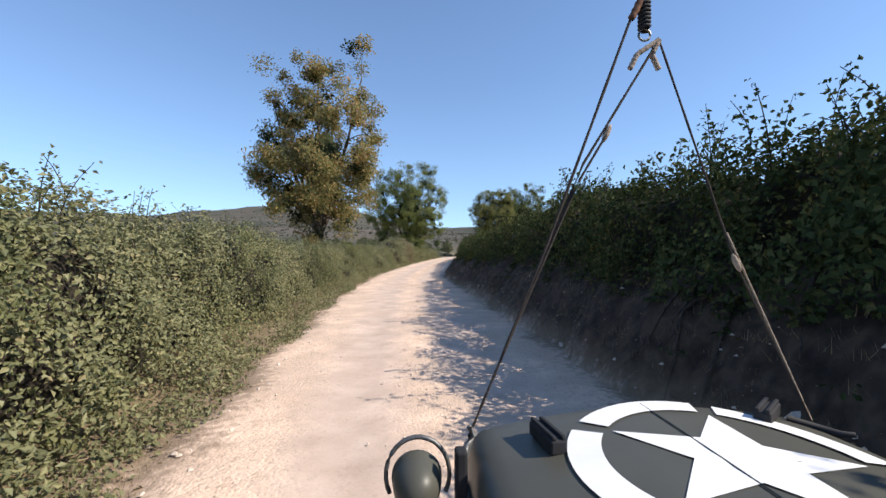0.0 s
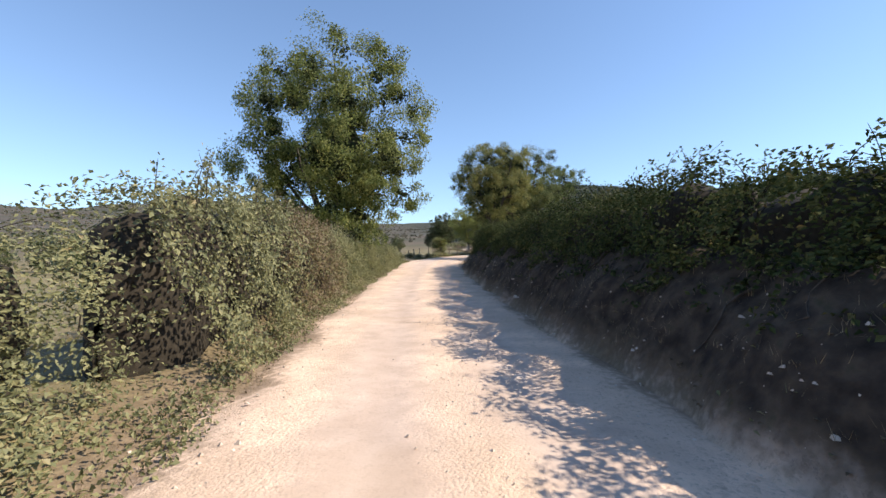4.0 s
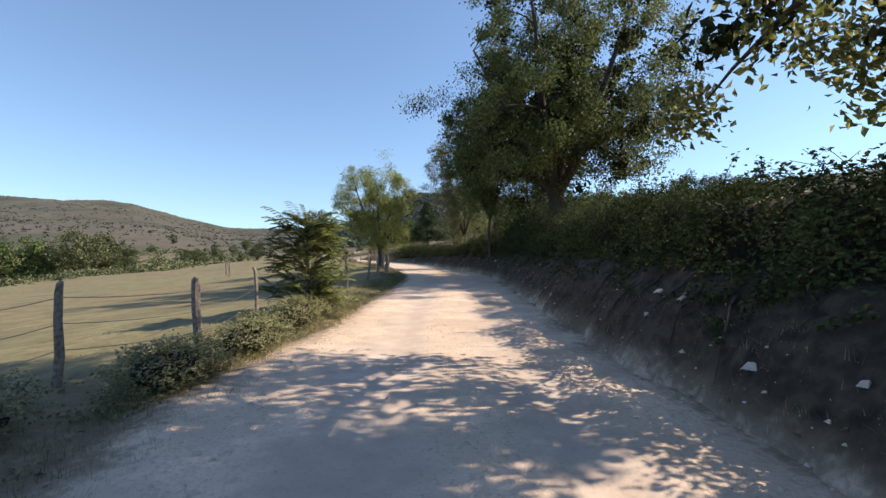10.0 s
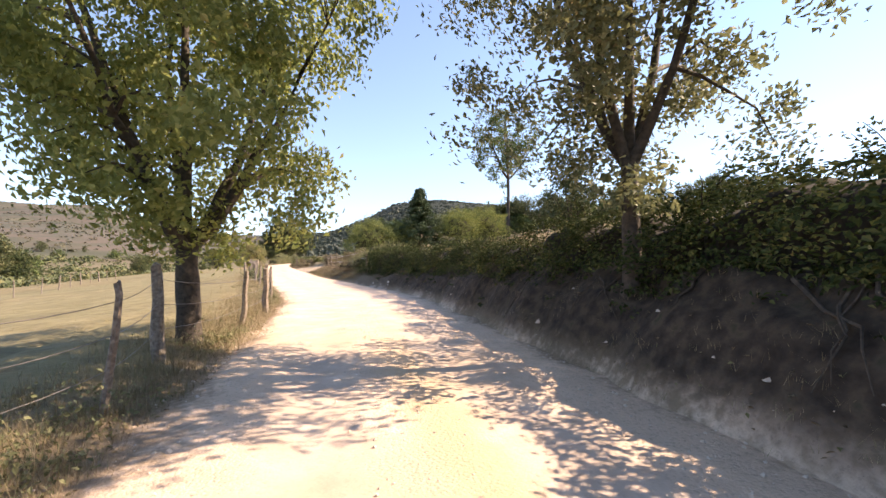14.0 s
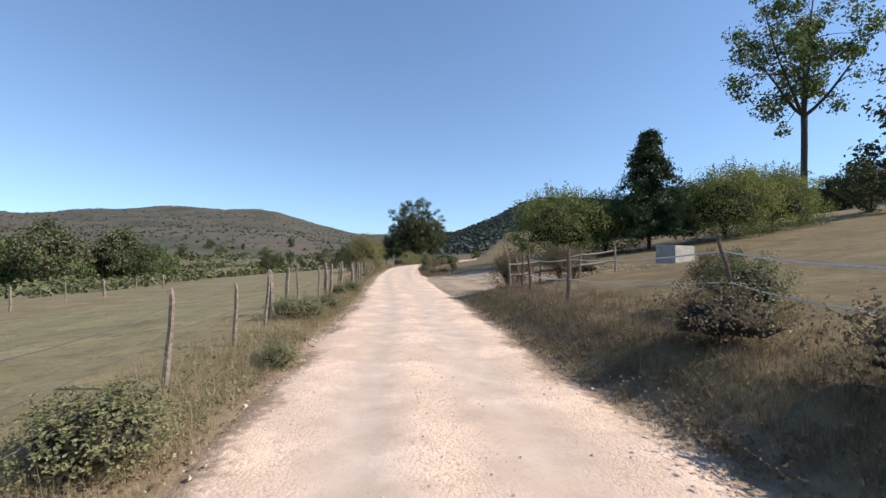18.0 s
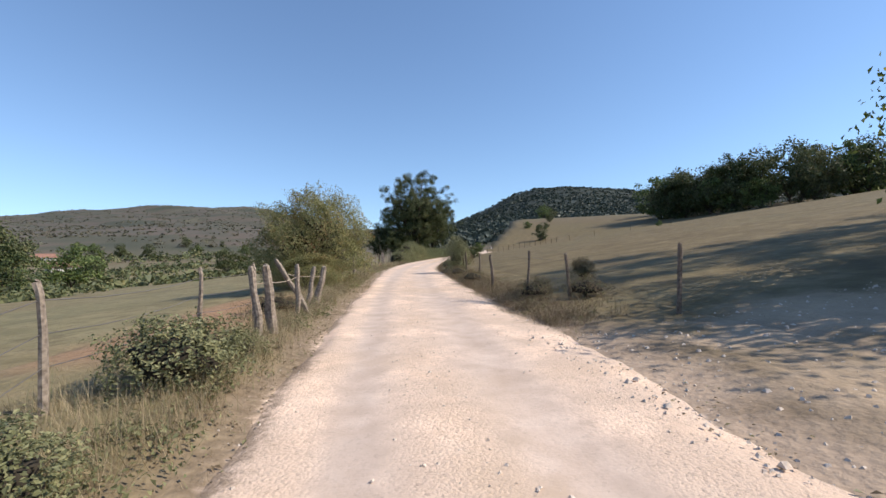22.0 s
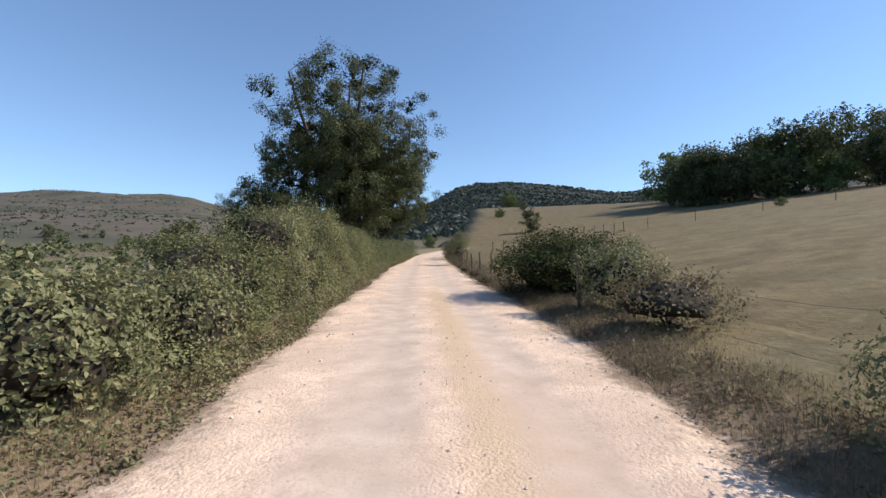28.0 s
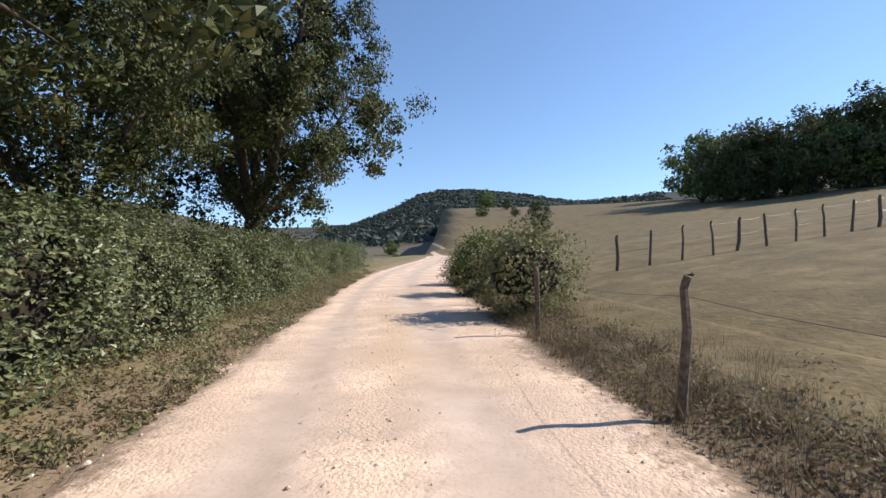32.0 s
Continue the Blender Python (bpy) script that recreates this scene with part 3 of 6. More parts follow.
def build_verge(name, lo, hi, label):
    """A fine strip of the ground beside the track, between two distances from it."""
    ss, k = np.arange(-27, 242, 0.2), 34
    w = np.linspace(0, 1, k)
    s, u = np.meshgrid(ss, w, indexing="ij")
    l = lo(s) + (hi - lo(s)) * u
    s, l = s.ravel(), l.ravel()
    x, y = along(s, l)
    d = ease(np.abs(across(s, l) - 0.55), 2.1, 2.9)
    z = height(x, y, s, l) + (0.010 * wave(x, y, 1.9, 5) + 0.009 * wave(x, y, 5.3, 8) + 0.01) * d + 0.05 * bank_top(s) * bank_face(s, l) * (l > 0) * (wave(x, y, 2.9, 3) + 0.7 * wave(x, y, 6.7, 4)) - 0.14 * ease(u.ravel(), 0.85, 1.0)
    i, j = np.meshgrid(np.arange(len(ss) - 1), np.arange(k - 1), indexing="ij")
    i, j = i.ravel(), j.ravel()
    q = np.stack([i * k + j, i * k + j + 1, (i + 1) * k + j + 1, (i + 1) * k + j], 1)
    me = mesh_of(name, np.stack([x, y, z], 1), q if hi > 0 else q[:, ::-1], GROUND_MAT, True)
    soil(me, s, l, 0 * s, 0 * s)
    tagged(new(name, me), label, "verge", kind="structure")


def build_ground():
    rings = np.concatenate([np.arange(0.4, 190, 1.7), 190 * np.geomspace(1, 4800 / 190, 70)[1:]])
    na = 440
    a = np.linspace(0, 2 * np.pi, na, endpoint=False)
    x = (MID[0] + rings[:, None] * np.sin(a)[None]).ravel()
    y = (MID[1] + rings[:, None] * np.cos(a)[None]).ravel()
    s, l = to_track(x, y)
    z = height(x, y, s, l)
    i, j = np.meshgrid(np.arange(len(rings) - 1), np.arange(na), indexing="ij")
    i, j = i.ravel(), j.ravel()
    q = np.stack([i * na + j, (i + 1) * na + j, (i + 1) * na + (j + 1) % na, i * na + (j + 1) % na], 1)
    me = mesh_of("ground", np.stack([x, y, z], 1), q[:, ::-1], GROUND_MAT, True)
    r = np.hypot(x - MID[0], y - MID[1])
    az = np.degrees(np.arctan2(-(x - MID[0]), y - MID[1]))
    wood = np.interp(az, [-180, -100, -40, -8, -4, 2, 30, 60, 180], [0.5, 0.9, 0.9, 1.0, 0.6, 0.1, 0.1, 0.3, 0.5]) * ease(r, 490, 1120)
    z = z - 1.3 * bank_top(s) * ease(l, 0.4, 1.4) * (1 - ease(l, 5.2, 6.0))
    z = z - 0.10 * ease(l, -5.7, -4.9) * (1 - ease(l, 5.3, 6.1)) * ease(s, -27, -25) * (1 - ease(s, 240, 242))
    me.vertices.foreach_set("co", np.stack([x, y, z], 1).astype(np.float32).ravel())
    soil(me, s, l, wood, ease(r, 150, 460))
    tagged(new("ground", me), "dry late-summer fields rising to wooded and scrubby hills", "ground", kind="structure")


def build_road():
    ss = np.arange(-27, 243, 0.22)
    ls = np.linspace(-2.0, 3.05, 34)
    s, l = np.meshgrid(ss, ls, indexing="ij")
    wob = 0.16 * np.sin(ss * 0.9) + 0.12 * np.sin(ss * 2.3 + 1) + 0.1 * np.sin(ss * 0.31 + 2)
    l = l + np.where(l < 0.6, wob[:, None] * (0.6 - l) / 2.75 * 0.8, -wob[::-1][:, None] * (l - 0.6) / 2.75 * 0.8)
    lat = l
    l = np.where(l < 0, l * (-left_edge(ss) / 1.6)[:, None], l * (right_edge(ss) / 2.6)[:, None])
    x, y = along(s.ravel(), l.ravel())
    u = np.abs(np.linspace(-1, 1, 34))[None] + 0 * s
    rut = -0.025 * np.exp(-((l + 0.35) / 0.3) ** 2) - 0.025 * np.exp(-((l - 1.35) / 0.3) ** 2)
    z = rut + 0.005 * wave(x, y, 1.7, 3).reshape(s.shape) + 0.005 * wave(x, y, 6.1, 7).reshape(s.shape)
    z += 0.03 * np.maximum(0, s - 204) ** 2 / (np.maximum(0, s - 204) + 25)
    z += 0.02 - 0.055 * ease(u, 0.8, 1.0)
    i, j = np.meshgrid(np.arange(len(ss) - 1), np.arange(33), indexing="ij")
    i, j = i.ravel(), j.ravel()
    q = np.stack([i * 34 + j, i * 34 + j + 1, (i + 1) * 34 + j + 1, (i + 1) * 34 + j], 1)
    me = mesh_of("road", np.stack([x, y, z.ravel()], 1), q, ROAD_MAT, True)
    for name, v in (("lat", lat), ("yard", np.minimum(1, 1.6 * stony(s, np.where(l > 0, l + 0.8, l - 0.6))))):
        me.attributes.new(name, "FLOAT", "POINT").data.foreach_set("value", v.ravel().astype(np.float32))
    tagged(new("road", me), "pale pinkish gravel farm track with worn wheel ruts", "road", kind="structure")


build_ground()
build_road()
build_verge("verge_west", lambda s: left_edge(s) * 0.8, -5.6, "dusty earth verge with dry grass and leaf litter")
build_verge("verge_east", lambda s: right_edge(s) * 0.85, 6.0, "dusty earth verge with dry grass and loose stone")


# ---- plants ----
def hedge_kind(seed, mat, long, deep, tall, n, size, shoots=10):
    """A clipped-looking but shaggy stretch of hedge: bramble leaves round a dark shell that stands in for inner shade.
    Front at y = 0, growing to +y.
    """
    rng = np.random.default_rng(seed)
    top = lambda x: tall * (1 + 0.09 * np.sin(x * 2.6 + seed) + 0.06 * np.sin(x * 6.1 + seed * 2))
    k = rng.uniform(size=n)
    x = rng.uniform(-long / 2, long / 2, n)
    f = np.where(k < 0.55, 0, np.where(k < 0.80, 1, np.where(k < 0.88, 2, 3)))
    x = np.where(f == 3, np.sign(x) * long / 2 * rng.uniform(0.88, 1.04, n), x)
    z = np.where(f == 0, rng.uniform(0.02, 1, n) ** 0.85, np.where(f == 1, 1.0, rng.uniform(0.3, 1, n))) * top(x)
    bulge = 0.22 * np.sin(x * 2.1 + z * 2.2 + seed) + 0.15 * np.sin(x * 5.3 - z * 3.7 + seed * 3) + 0.10 * np.sin(x * 11 + z * 9)
    lean = 0.35 * (z / tall) ** 1.5 - 0.22 * (1 - z / tall)
    y = np.where(f == 0, lean + bulge, np.where((f == 1) | (f == 3), rng.uniform(0.1, deep, n), deep - 0.1))
    z = np.where(f == 1, z + 0.5 * bulge - 0.25 * (np.abs(y / deep - 0.5) * 2) ** 3, z)
    at = np.stack([x, y, z], 1) + rng.normal(scale=0.075, size=(n, 3))
    at[:, 2] = np.maximum(at[:, 2], 0.03)
    out = np.stack([0 * x, np.where(f == 0, -1.0, np.where(f == 2, 1.0, 0)), np.where(f == 1, 1.0, 0.15)], 1)
    pieces = [leaves(rng, at, out, size)]
    stems = []
    for i in range(shoots):
        x0, y0 = rng.uniform(-long / 2, long / 2), rng.uniform(0.15, deep * 0.7)
        z0 = top(x0) - 0.15
        up = rng.uniform(0.25, 0.75)
        bend = rng.normal(scale=0.16, size=2)
        c = np.array([[x0 + bend[0] * u * u, y0 + bend[1] * u * u, z0 + up * u] for u in np.linspace(0, 1, 5)])
        stems.append(tube(c, np.linspace(0.008, 0.003, 5), 4))
        m = int(20 * up / 0.4)
        u = rng.uniform(0, 1, m)
        pieces.append(leaves(rng, np.stack([np.interp(u, np.linspace(0, 1, 5), c[:, q]) for q in range(3)], 1) + rng.normal(scale=0.05, size=(m, 3)), rng.normal(size=(m, 3)), size * 0.9))
    # twigs down the face
    for i in range(14):
        x0, z0 = rng.uniform(-long / 2, long / 2), rng.uniform(0.1, tall * 0.8)
        c = np.array([[x0 + 0.25 * u * rng.normal(), 0.28 * (z0 + u * 0.5) / tall + 0.04 * rng.normal(), z0 + 0.6 * u] for u in np.linspace(0, 1, 4)])
        stems.append(tube(c, np.linspace(0.012, 0.004, 4), 4))
    # an added dark shell inside: blocks light and paints the hedge's inner shade
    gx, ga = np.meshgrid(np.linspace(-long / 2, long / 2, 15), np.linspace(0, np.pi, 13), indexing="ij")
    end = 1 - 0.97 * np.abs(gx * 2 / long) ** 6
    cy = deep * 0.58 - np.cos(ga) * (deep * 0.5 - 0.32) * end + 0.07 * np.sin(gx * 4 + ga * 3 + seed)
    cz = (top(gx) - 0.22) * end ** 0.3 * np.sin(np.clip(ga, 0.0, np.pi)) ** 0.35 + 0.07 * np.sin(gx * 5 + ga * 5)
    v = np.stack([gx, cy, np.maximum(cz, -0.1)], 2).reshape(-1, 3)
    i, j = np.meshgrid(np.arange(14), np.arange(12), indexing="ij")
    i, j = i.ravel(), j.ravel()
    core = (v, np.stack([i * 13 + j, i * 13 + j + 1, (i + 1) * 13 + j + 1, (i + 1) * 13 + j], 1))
    return mesh_of("foliage", *gather(pieces), mat), mesh_of("stems", *gather(stems), TWIG_AND_SHADE), mesh_of("inner_shade", *core, TWIG_AND_SHADE, True)


def bush_kind(seed, mat, r, tall, n, size, shoots=14, low=0.0, heart=0.62, under=0.62):
    """A free-standing shrub with an uneven outline."""
    rng = np.random.default_rng(seed)
    d = rng.normal(size=(n, 3))
    d /= np.linalg.norm(d, axis=1)[:, None]
    d[:, 2] = np.abs(d[:, 2]) * np.where(rng.uniform(size=n) < 0.66, 1, -0.8)
    k = 1 + 0.22 * lump(d * 1.3, seed) + 0.12 * lump(d * 2.9, seed + 3)
    k *= np.where(rng.uniform(size=n) < 0.75, rng.uniform(0.82, 1.06, n), rng.uniform(0.45, 0.9, n))
    at = d * k[:, None] * [r, r, tall * 0.55] + [0, 0, low + tall * 0.45]
    at[:, :2] *= np.where(d[:, 2] < 0, 1 / np.maximum(0.62, np.sqrt(1 - np.minimum(1, d[:, 2] ** 2))), 1.0)[:, None]
    at[:, 2] = np.maximum(at[:, 2], 0.04)
    pieces, stems = [leaves(rng, at, d, size)], []
    for i in range(shoots):
        a, t = rng.uniform(0, 2 * np.pi), rng.uniform(0.15, 0.95)
        e = np.array([math.cos(a) * r * t, math.sin(a) * r * t, tall * (1.05 - 0.35 * t * t) + rng.uniform(0.0, 0.25) * tall * 0.6])
        c = np.array([e * u * [u ** 0.4, u ** 0.4, 1] for u in np.linspace(0.02, 1, 6)])
        stems.append(tube(c, np.linspace(0.022, 0.003, 6) * (0.6 + r * 0.15), 5))
        m = 70
        u = rng.uniform(0.5, 1, m)
        pieces.append(leaves(rng, np.stack([np.interp(u, np.linspace(0.02, 1, 6), c[:, q]) for q in range(3)], 1) + rng.normal(scale=0.07, size=(m, 3)), rng.normal(size=(m, 3)), size))
    # an added dark shell, so that gaps between the leaves look shaded
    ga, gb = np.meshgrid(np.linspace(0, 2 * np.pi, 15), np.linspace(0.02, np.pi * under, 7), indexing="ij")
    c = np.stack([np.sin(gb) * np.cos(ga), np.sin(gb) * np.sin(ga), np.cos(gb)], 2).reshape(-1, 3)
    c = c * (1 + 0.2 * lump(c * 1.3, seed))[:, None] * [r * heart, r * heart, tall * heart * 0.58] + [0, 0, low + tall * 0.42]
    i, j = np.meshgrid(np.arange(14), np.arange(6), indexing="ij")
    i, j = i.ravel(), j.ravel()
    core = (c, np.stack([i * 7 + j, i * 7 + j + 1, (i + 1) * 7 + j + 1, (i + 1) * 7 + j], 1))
    return mesh_of("foliage", *gather(pieces), mat), mesh_of("stems", *gather(stems), BARK), mesh_of("thicket_core", *core, TWIG_AND_SHADE, True)


def tree_kind(seed, mat, tall, r, crown_low, clumps, per, size, trunk=0.2, lean=(0, 0), gap=0.0, squash=1.0, shape=0.55, spread=0.42, heart=0.0, lobes=0, lobe=0.24):
    """A broadleaf tree: a forked trunk and limbs that carry clumps of leaves, gathered in lobes, within an uneven crown."""
    rng = np.random.default_rng(seed)
    mid = crown_low + (tall - crown_low) * shape
    half = np.array([r, r * squash, (tall - crown_low) / 2])
    cen = []

    def crown_place(d, depth):
        k = 0.80 + 0.22 * lump(d[None] * 1.4, seed)[0] + 0.10 * lump(d[None] * 3.1, seed + 5)[0]
        q = d * k * depth
        z = q[2] * (tall - mid if q[2] > 0 else mid - crown_low)
        wide = 1.0 if q[2] > 0 else 1.0 - 0.25 * q[2] ** 2
        return q, [q[0] * half[0] * wide, q[1] * half[1] * wide, mid + z]

    loose = int(clumps * 0.5) if lobes else clumps
    while len(cen) < loose:
        d = rng.normal(size=3)
        d /= np.linalg.norm(d)
        q, place = crown_place(d, rng.uniform(0.3 if rng.uniform() < 0.4 else 0.8, 1.0))
        if gap and lump(q[None] * 2.4, seed + 9)[0] > 1.0 - gap:
            continue
        cen.append(place)
    cen = np.array(cen)
    way = cen - [0, 0, mid]
    way = way / (np.linalg.norm(way, axis=1)[:, None] + 1e-9)
    if lobes:
        # lobes spread evenly over the crown, each a cushion of clumps
        hub = []
        for i in range(lobes):
            zz, a = 1 - 2 * (i + 0.5) / lobes, i * 2.39996 + seed
            d = np.array([math.sqrt(1 - zz * zz) * math.cos(a), math.sqrt(1 - zz * zz) * math.sin(a), zz]) + rng.normal(scale=0.1, size=3)
            hub.append(crown_place(d / np.linalg.norm(d), rng.uniform(0.72, 0.95) if i % 4 else 0.5)[1])
        hub = np.array(hub)
        big = rng.uniform(0.7, 1.25, lobes) * lobe * r
        own = np.arange(clumps - loose) % lobes
        dirs = rng.normal(size=(clumps - loose, 3)) + 0.55 * (hub[own] - [0, 0, mid]) / half + [0, 0, 0.3]
        dirs /= np.linalg.norm(dirs, axis=1)[:, None]
        more = hub[own] + dirs * (big[own] * rng.uniform(0.7, 1.0, clumps - loose))[:, None] * [1, 1, 0.8]
        more[:, 2] = np.maximum(more[:, 2], crown_low)
        cen, way = np.vstack([cen, more]), np.vstack([way, dirs])
    cen = cen + np.array([lean[0], lean[1], 0]) * (cen[:, 2:3] / tall)
    n = clumps * per
    idx = rng.integers(0, clumps, n)
    off = rng.normal(size=(n, 3))
    off /= np.linalg.norm(off, axis=1)[:, None]
    fat = rng.uniform(0.65, 1.25, clumps)
    off *= (rng.uniform(0.1, 1, n) ** 0.6 * spread * fat[idx] * np.where(rng.uniform(size=n) < 0.2, 1.4, 1.0))[:, None] * [1, 1, 0.85]
    at = cen[idx] + off
    out = (at - [0, 0, mid])
    out /= np.linalg.norm(out, axis=1)[:, None] + 1e-9
    crown = leaves(rng, at, out * 0.6 + (way[idx] * 0.5 if lobes else 0), size, 0.4)
    limbs = []
    fork = crown_low * 0.75 + 0.25 * mid
    bend = rng.normal(scale=0.12, size=2)
    tr = np.array([[bend[0] * math.sin(u * 3) + lean[0] * u * fork / tall, bend[1] * math.sin(u * 2.3) + lean[1] * u * fork / tall, -0.15 + (fork + 0.15) * u] for u in np.linspace(0, 1, 8)])
    limbs.append(tube(tr, trunk * np.array([1.35, 1.08, 1.0, 0.95, 0.92, 0.88, 0.86, 0.84]), 10 if per > 40 else 5, seed, 0.05))
    tips = []
    for i in range(6):
        a = i * 2 * np.pi / 6 + rng.uniform(-0.4, 0.4)
        e = tr[-1] + np.array([math.cos(a) * r * 0.55, math.sin(a) * r * 0.55 * squash, (tall - fork) * rng.uniform(0.35, 0.75)])
        if i == 5:
            e = np.array([lean[0] * 0.9, lean[1] * 0.9, tall * 0.8])
        c = np.array([tr[-1] + (e - tr[-1]) * [u, u, u ** 1.25] + rng.normal(scale=0.08, size=3) * u for u in np.linspace(0, 1, 7)])
        limbs.append(tube(c, trunk * np.linspace(0.62, 0.12, 7), 7 if per > 40 else 4, seed + i, 0.05))
        tips += [(p, w) for p, w in zip(c[2:], trunk * np.linspace(0.45, 0.12, 5))]
    tp = np.array([p for p, w in tips])
    for c0 in cen[:: max(1, clumps // (70 if per > 40 else 8))]:
        j = np.argmin(((tp - c0) ** 2).sum(1) + 3 * np.maximum(0, tp[:, 2] - c0[2]))
        p0, w = tips[j]
        c = np.array([p0 + (c0 - p0) * u + [0, 0, 0.25 * math.sin(u * 3.1)] + rng.normal(scale=0.05, size=3) * u for u in np.linspace(0, 1, 5)])
        limbs.append(tube(c, np.linspace(max(0.012, w * 0.55), 0.006, 5), 5))
    if not heart:
        return mesh_of("crown", *crown, mat), mesh_of("trunk", *gather(limbs), BARK, True)
    # a dark lumpy shell inside a dense crown, standing in for its inner shade
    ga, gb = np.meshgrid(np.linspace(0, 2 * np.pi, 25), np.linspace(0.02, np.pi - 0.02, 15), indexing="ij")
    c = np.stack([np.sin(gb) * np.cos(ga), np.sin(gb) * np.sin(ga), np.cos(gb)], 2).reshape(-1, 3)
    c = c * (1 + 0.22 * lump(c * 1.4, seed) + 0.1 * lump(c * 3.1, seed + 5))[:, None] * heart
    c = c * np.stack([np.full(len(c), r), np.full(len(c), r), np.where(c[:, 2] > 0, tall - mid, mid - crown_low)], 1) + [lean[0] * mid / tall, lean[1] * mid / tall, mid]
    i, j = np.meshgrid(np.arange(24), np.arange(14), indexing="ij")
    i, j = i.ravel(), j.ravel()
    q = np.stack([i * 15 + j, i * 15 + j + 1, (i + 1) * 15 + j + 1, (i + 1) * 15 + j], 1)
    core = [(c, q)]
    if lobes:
        # dark inner sprays that close the lobes, coloured as if in shade
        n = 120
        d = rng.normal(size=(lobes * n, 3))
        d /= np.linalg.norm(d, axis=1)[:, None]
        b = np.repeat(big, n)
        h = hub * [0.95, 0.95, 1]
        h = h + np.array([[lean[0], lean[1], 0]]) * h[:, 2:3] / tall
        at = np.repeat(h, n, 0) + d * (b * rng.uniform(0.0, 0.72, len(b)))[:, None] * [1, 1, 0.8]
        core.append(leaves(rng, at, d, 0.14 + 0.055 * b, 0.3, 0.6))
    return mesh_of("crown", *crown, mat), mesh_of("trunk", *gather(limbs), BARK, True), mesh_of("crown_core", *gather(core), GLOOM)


def conifer_kind(seed, tall, r, n, size):
    rng = np.random.default_rng(seed)
    tiers, parts, limbs = 15, [], [tube([[0, 0, -0.1], [0.03, 0, tall * 0.5], [0, 0, tall * 0.98]], [0.16, 0.09, 0.02], 8)]
    for i in range(tiers):
        z = tall * (0.10 + 0.86 * i / tiers)
        rr = r * (1 - (i / tiers) ** 1.2) + 0.18
        for k in range(9):
            a = rng.uniform(0, 2 * np.pi)
            q = rr * rng.uniform(0.75, 1.1)
            c = np.array([[math.cos(a) * q * u, math.sin(a) * q * u, z + 0.25 * q * u - 0.2 * q * u * u] for u in np.linspace(0, 1, 4)])
            limbs.append(tube(c, np.linspace(0.03, 0.006, 4), 4))
            m = n // (tiers * 9)
            u = rng.uniform(0.15, 1.05, m)
            p = np.stack([np.interp(u, np.linspace(0, 1, 4), c[:, w]) for w in range(3)], 1) + rng.normal(scale=1, size=(m, 3)) * [0.2, 0.2, 0.16]
            parts.append(leaves(rng, p, np.array([[math.cos(a), math.sin(a), 0.6]]) + 0 * p, size, 0.2, 0.35))
    return mesh_of("crown", *gather(parts), NEEDLE), mesh_of("trunk", *gather(limbs), BARK)


def plant(name, kind_parts, names, x, y, turn, size, label, category, group="", tilt=0.0, dz=-0.03, stretch=None):
    e = thing(name, put(x, y, dz, turn), label, category, group)
    e.scale = stretch or (size,) * 3
    e.rotation_euler = Euler((tilt, 0, turn))
    for n, me in zip(names, kind_parts):
        ob = part(n, me, e)
        if n != "trunk":
            ob["kind"] = "stuff"
    return e


HN = ("foliage", "stem_tangle", "thicket_core")
rnd = random.Random(5)


def hedge(kinds, stretches, side, label, group, gap=1.75, long=2.6):
    """Hedge bushes end to end. stretches: s, l of the front, height there."""
    s0, s1 = stretches[0][0], stretches[-1][0]
    k, s = 0, s0
    sx, lx, hx = zip(*stretches)
    while s <= s1:
        l, h = np.interp(s, sx, lx) + rnd.uniform(-0.12, 0.12), np.interp(s, sx, hx) * rnd.uniform(0.93, 1.07)
        x, y = along(s, l)
        a = heading(s) + (0 if side < 0 else math.pi) + rnd.uniform(-0.1, 0.1)
        kind, tall = kinds[k % len(kinds)]
        e = plant("hedge_bush", kind, HN, x, y, a, 1.0, label, "hedge", group, stretch=(rnd.choice((-1, 1)) * rnd.uniform(1.05, 1.2), rnd.uniform(0.9, 1.1), h / tall))
        k, s = k + rnd.choice((1, 2)), s + gap


LEFT_KINDS = [(hedge_kind(11 + i, HEDGE_LEAF if i % 3 else DUSTY_LEAF, 2.6, 1.7, 2.2, 9000, 0.06), 2.2) for i in range(4)]
RIGHT_KINDS = [(hedge_kind(31 + i, SHADE_TONED_LEAF, 2.6, 2.0, 1.5, 4200, 0.075, 15), 1.5) for i in range(4)]
hedge(LEFT_KINDS, [(-6, -2.6, 1.95), (4, -2.65, 1.9), (12, -2.75, 1.65), (29.5, -2.8, 1.6)], -1,
      "dusty green bramble hedge along the track's sunny side", "track hedge on the sunny side")
DRY_KINDS = [(hedge_kind(25 + i, DRY_LEAF if i else DUSTY_LEAF, 2.6, 1.7, 2.2, 5200, 0.074), 2.2) for i in range(2)]
hedge(DRY_KINDS, [(31.5, -2.6, 2.3), (38, -2.65, 2.1)], -1, "dry greyish-brown bramble hedge beside the track", "track hedge on the sunny side")
hedge(LEFT_KINDS, [(38.6, -2.7, 1.9), (40, -2.75, 1.8), (44, -2.8, 1.5), (52, -2.9, 1.4), (55, -3.0, 1.4), (59.5, -3.3, 1.1)], -1,
      "dusty green bramble hedge along the track's sunny side", "track hedge on the sunny side")
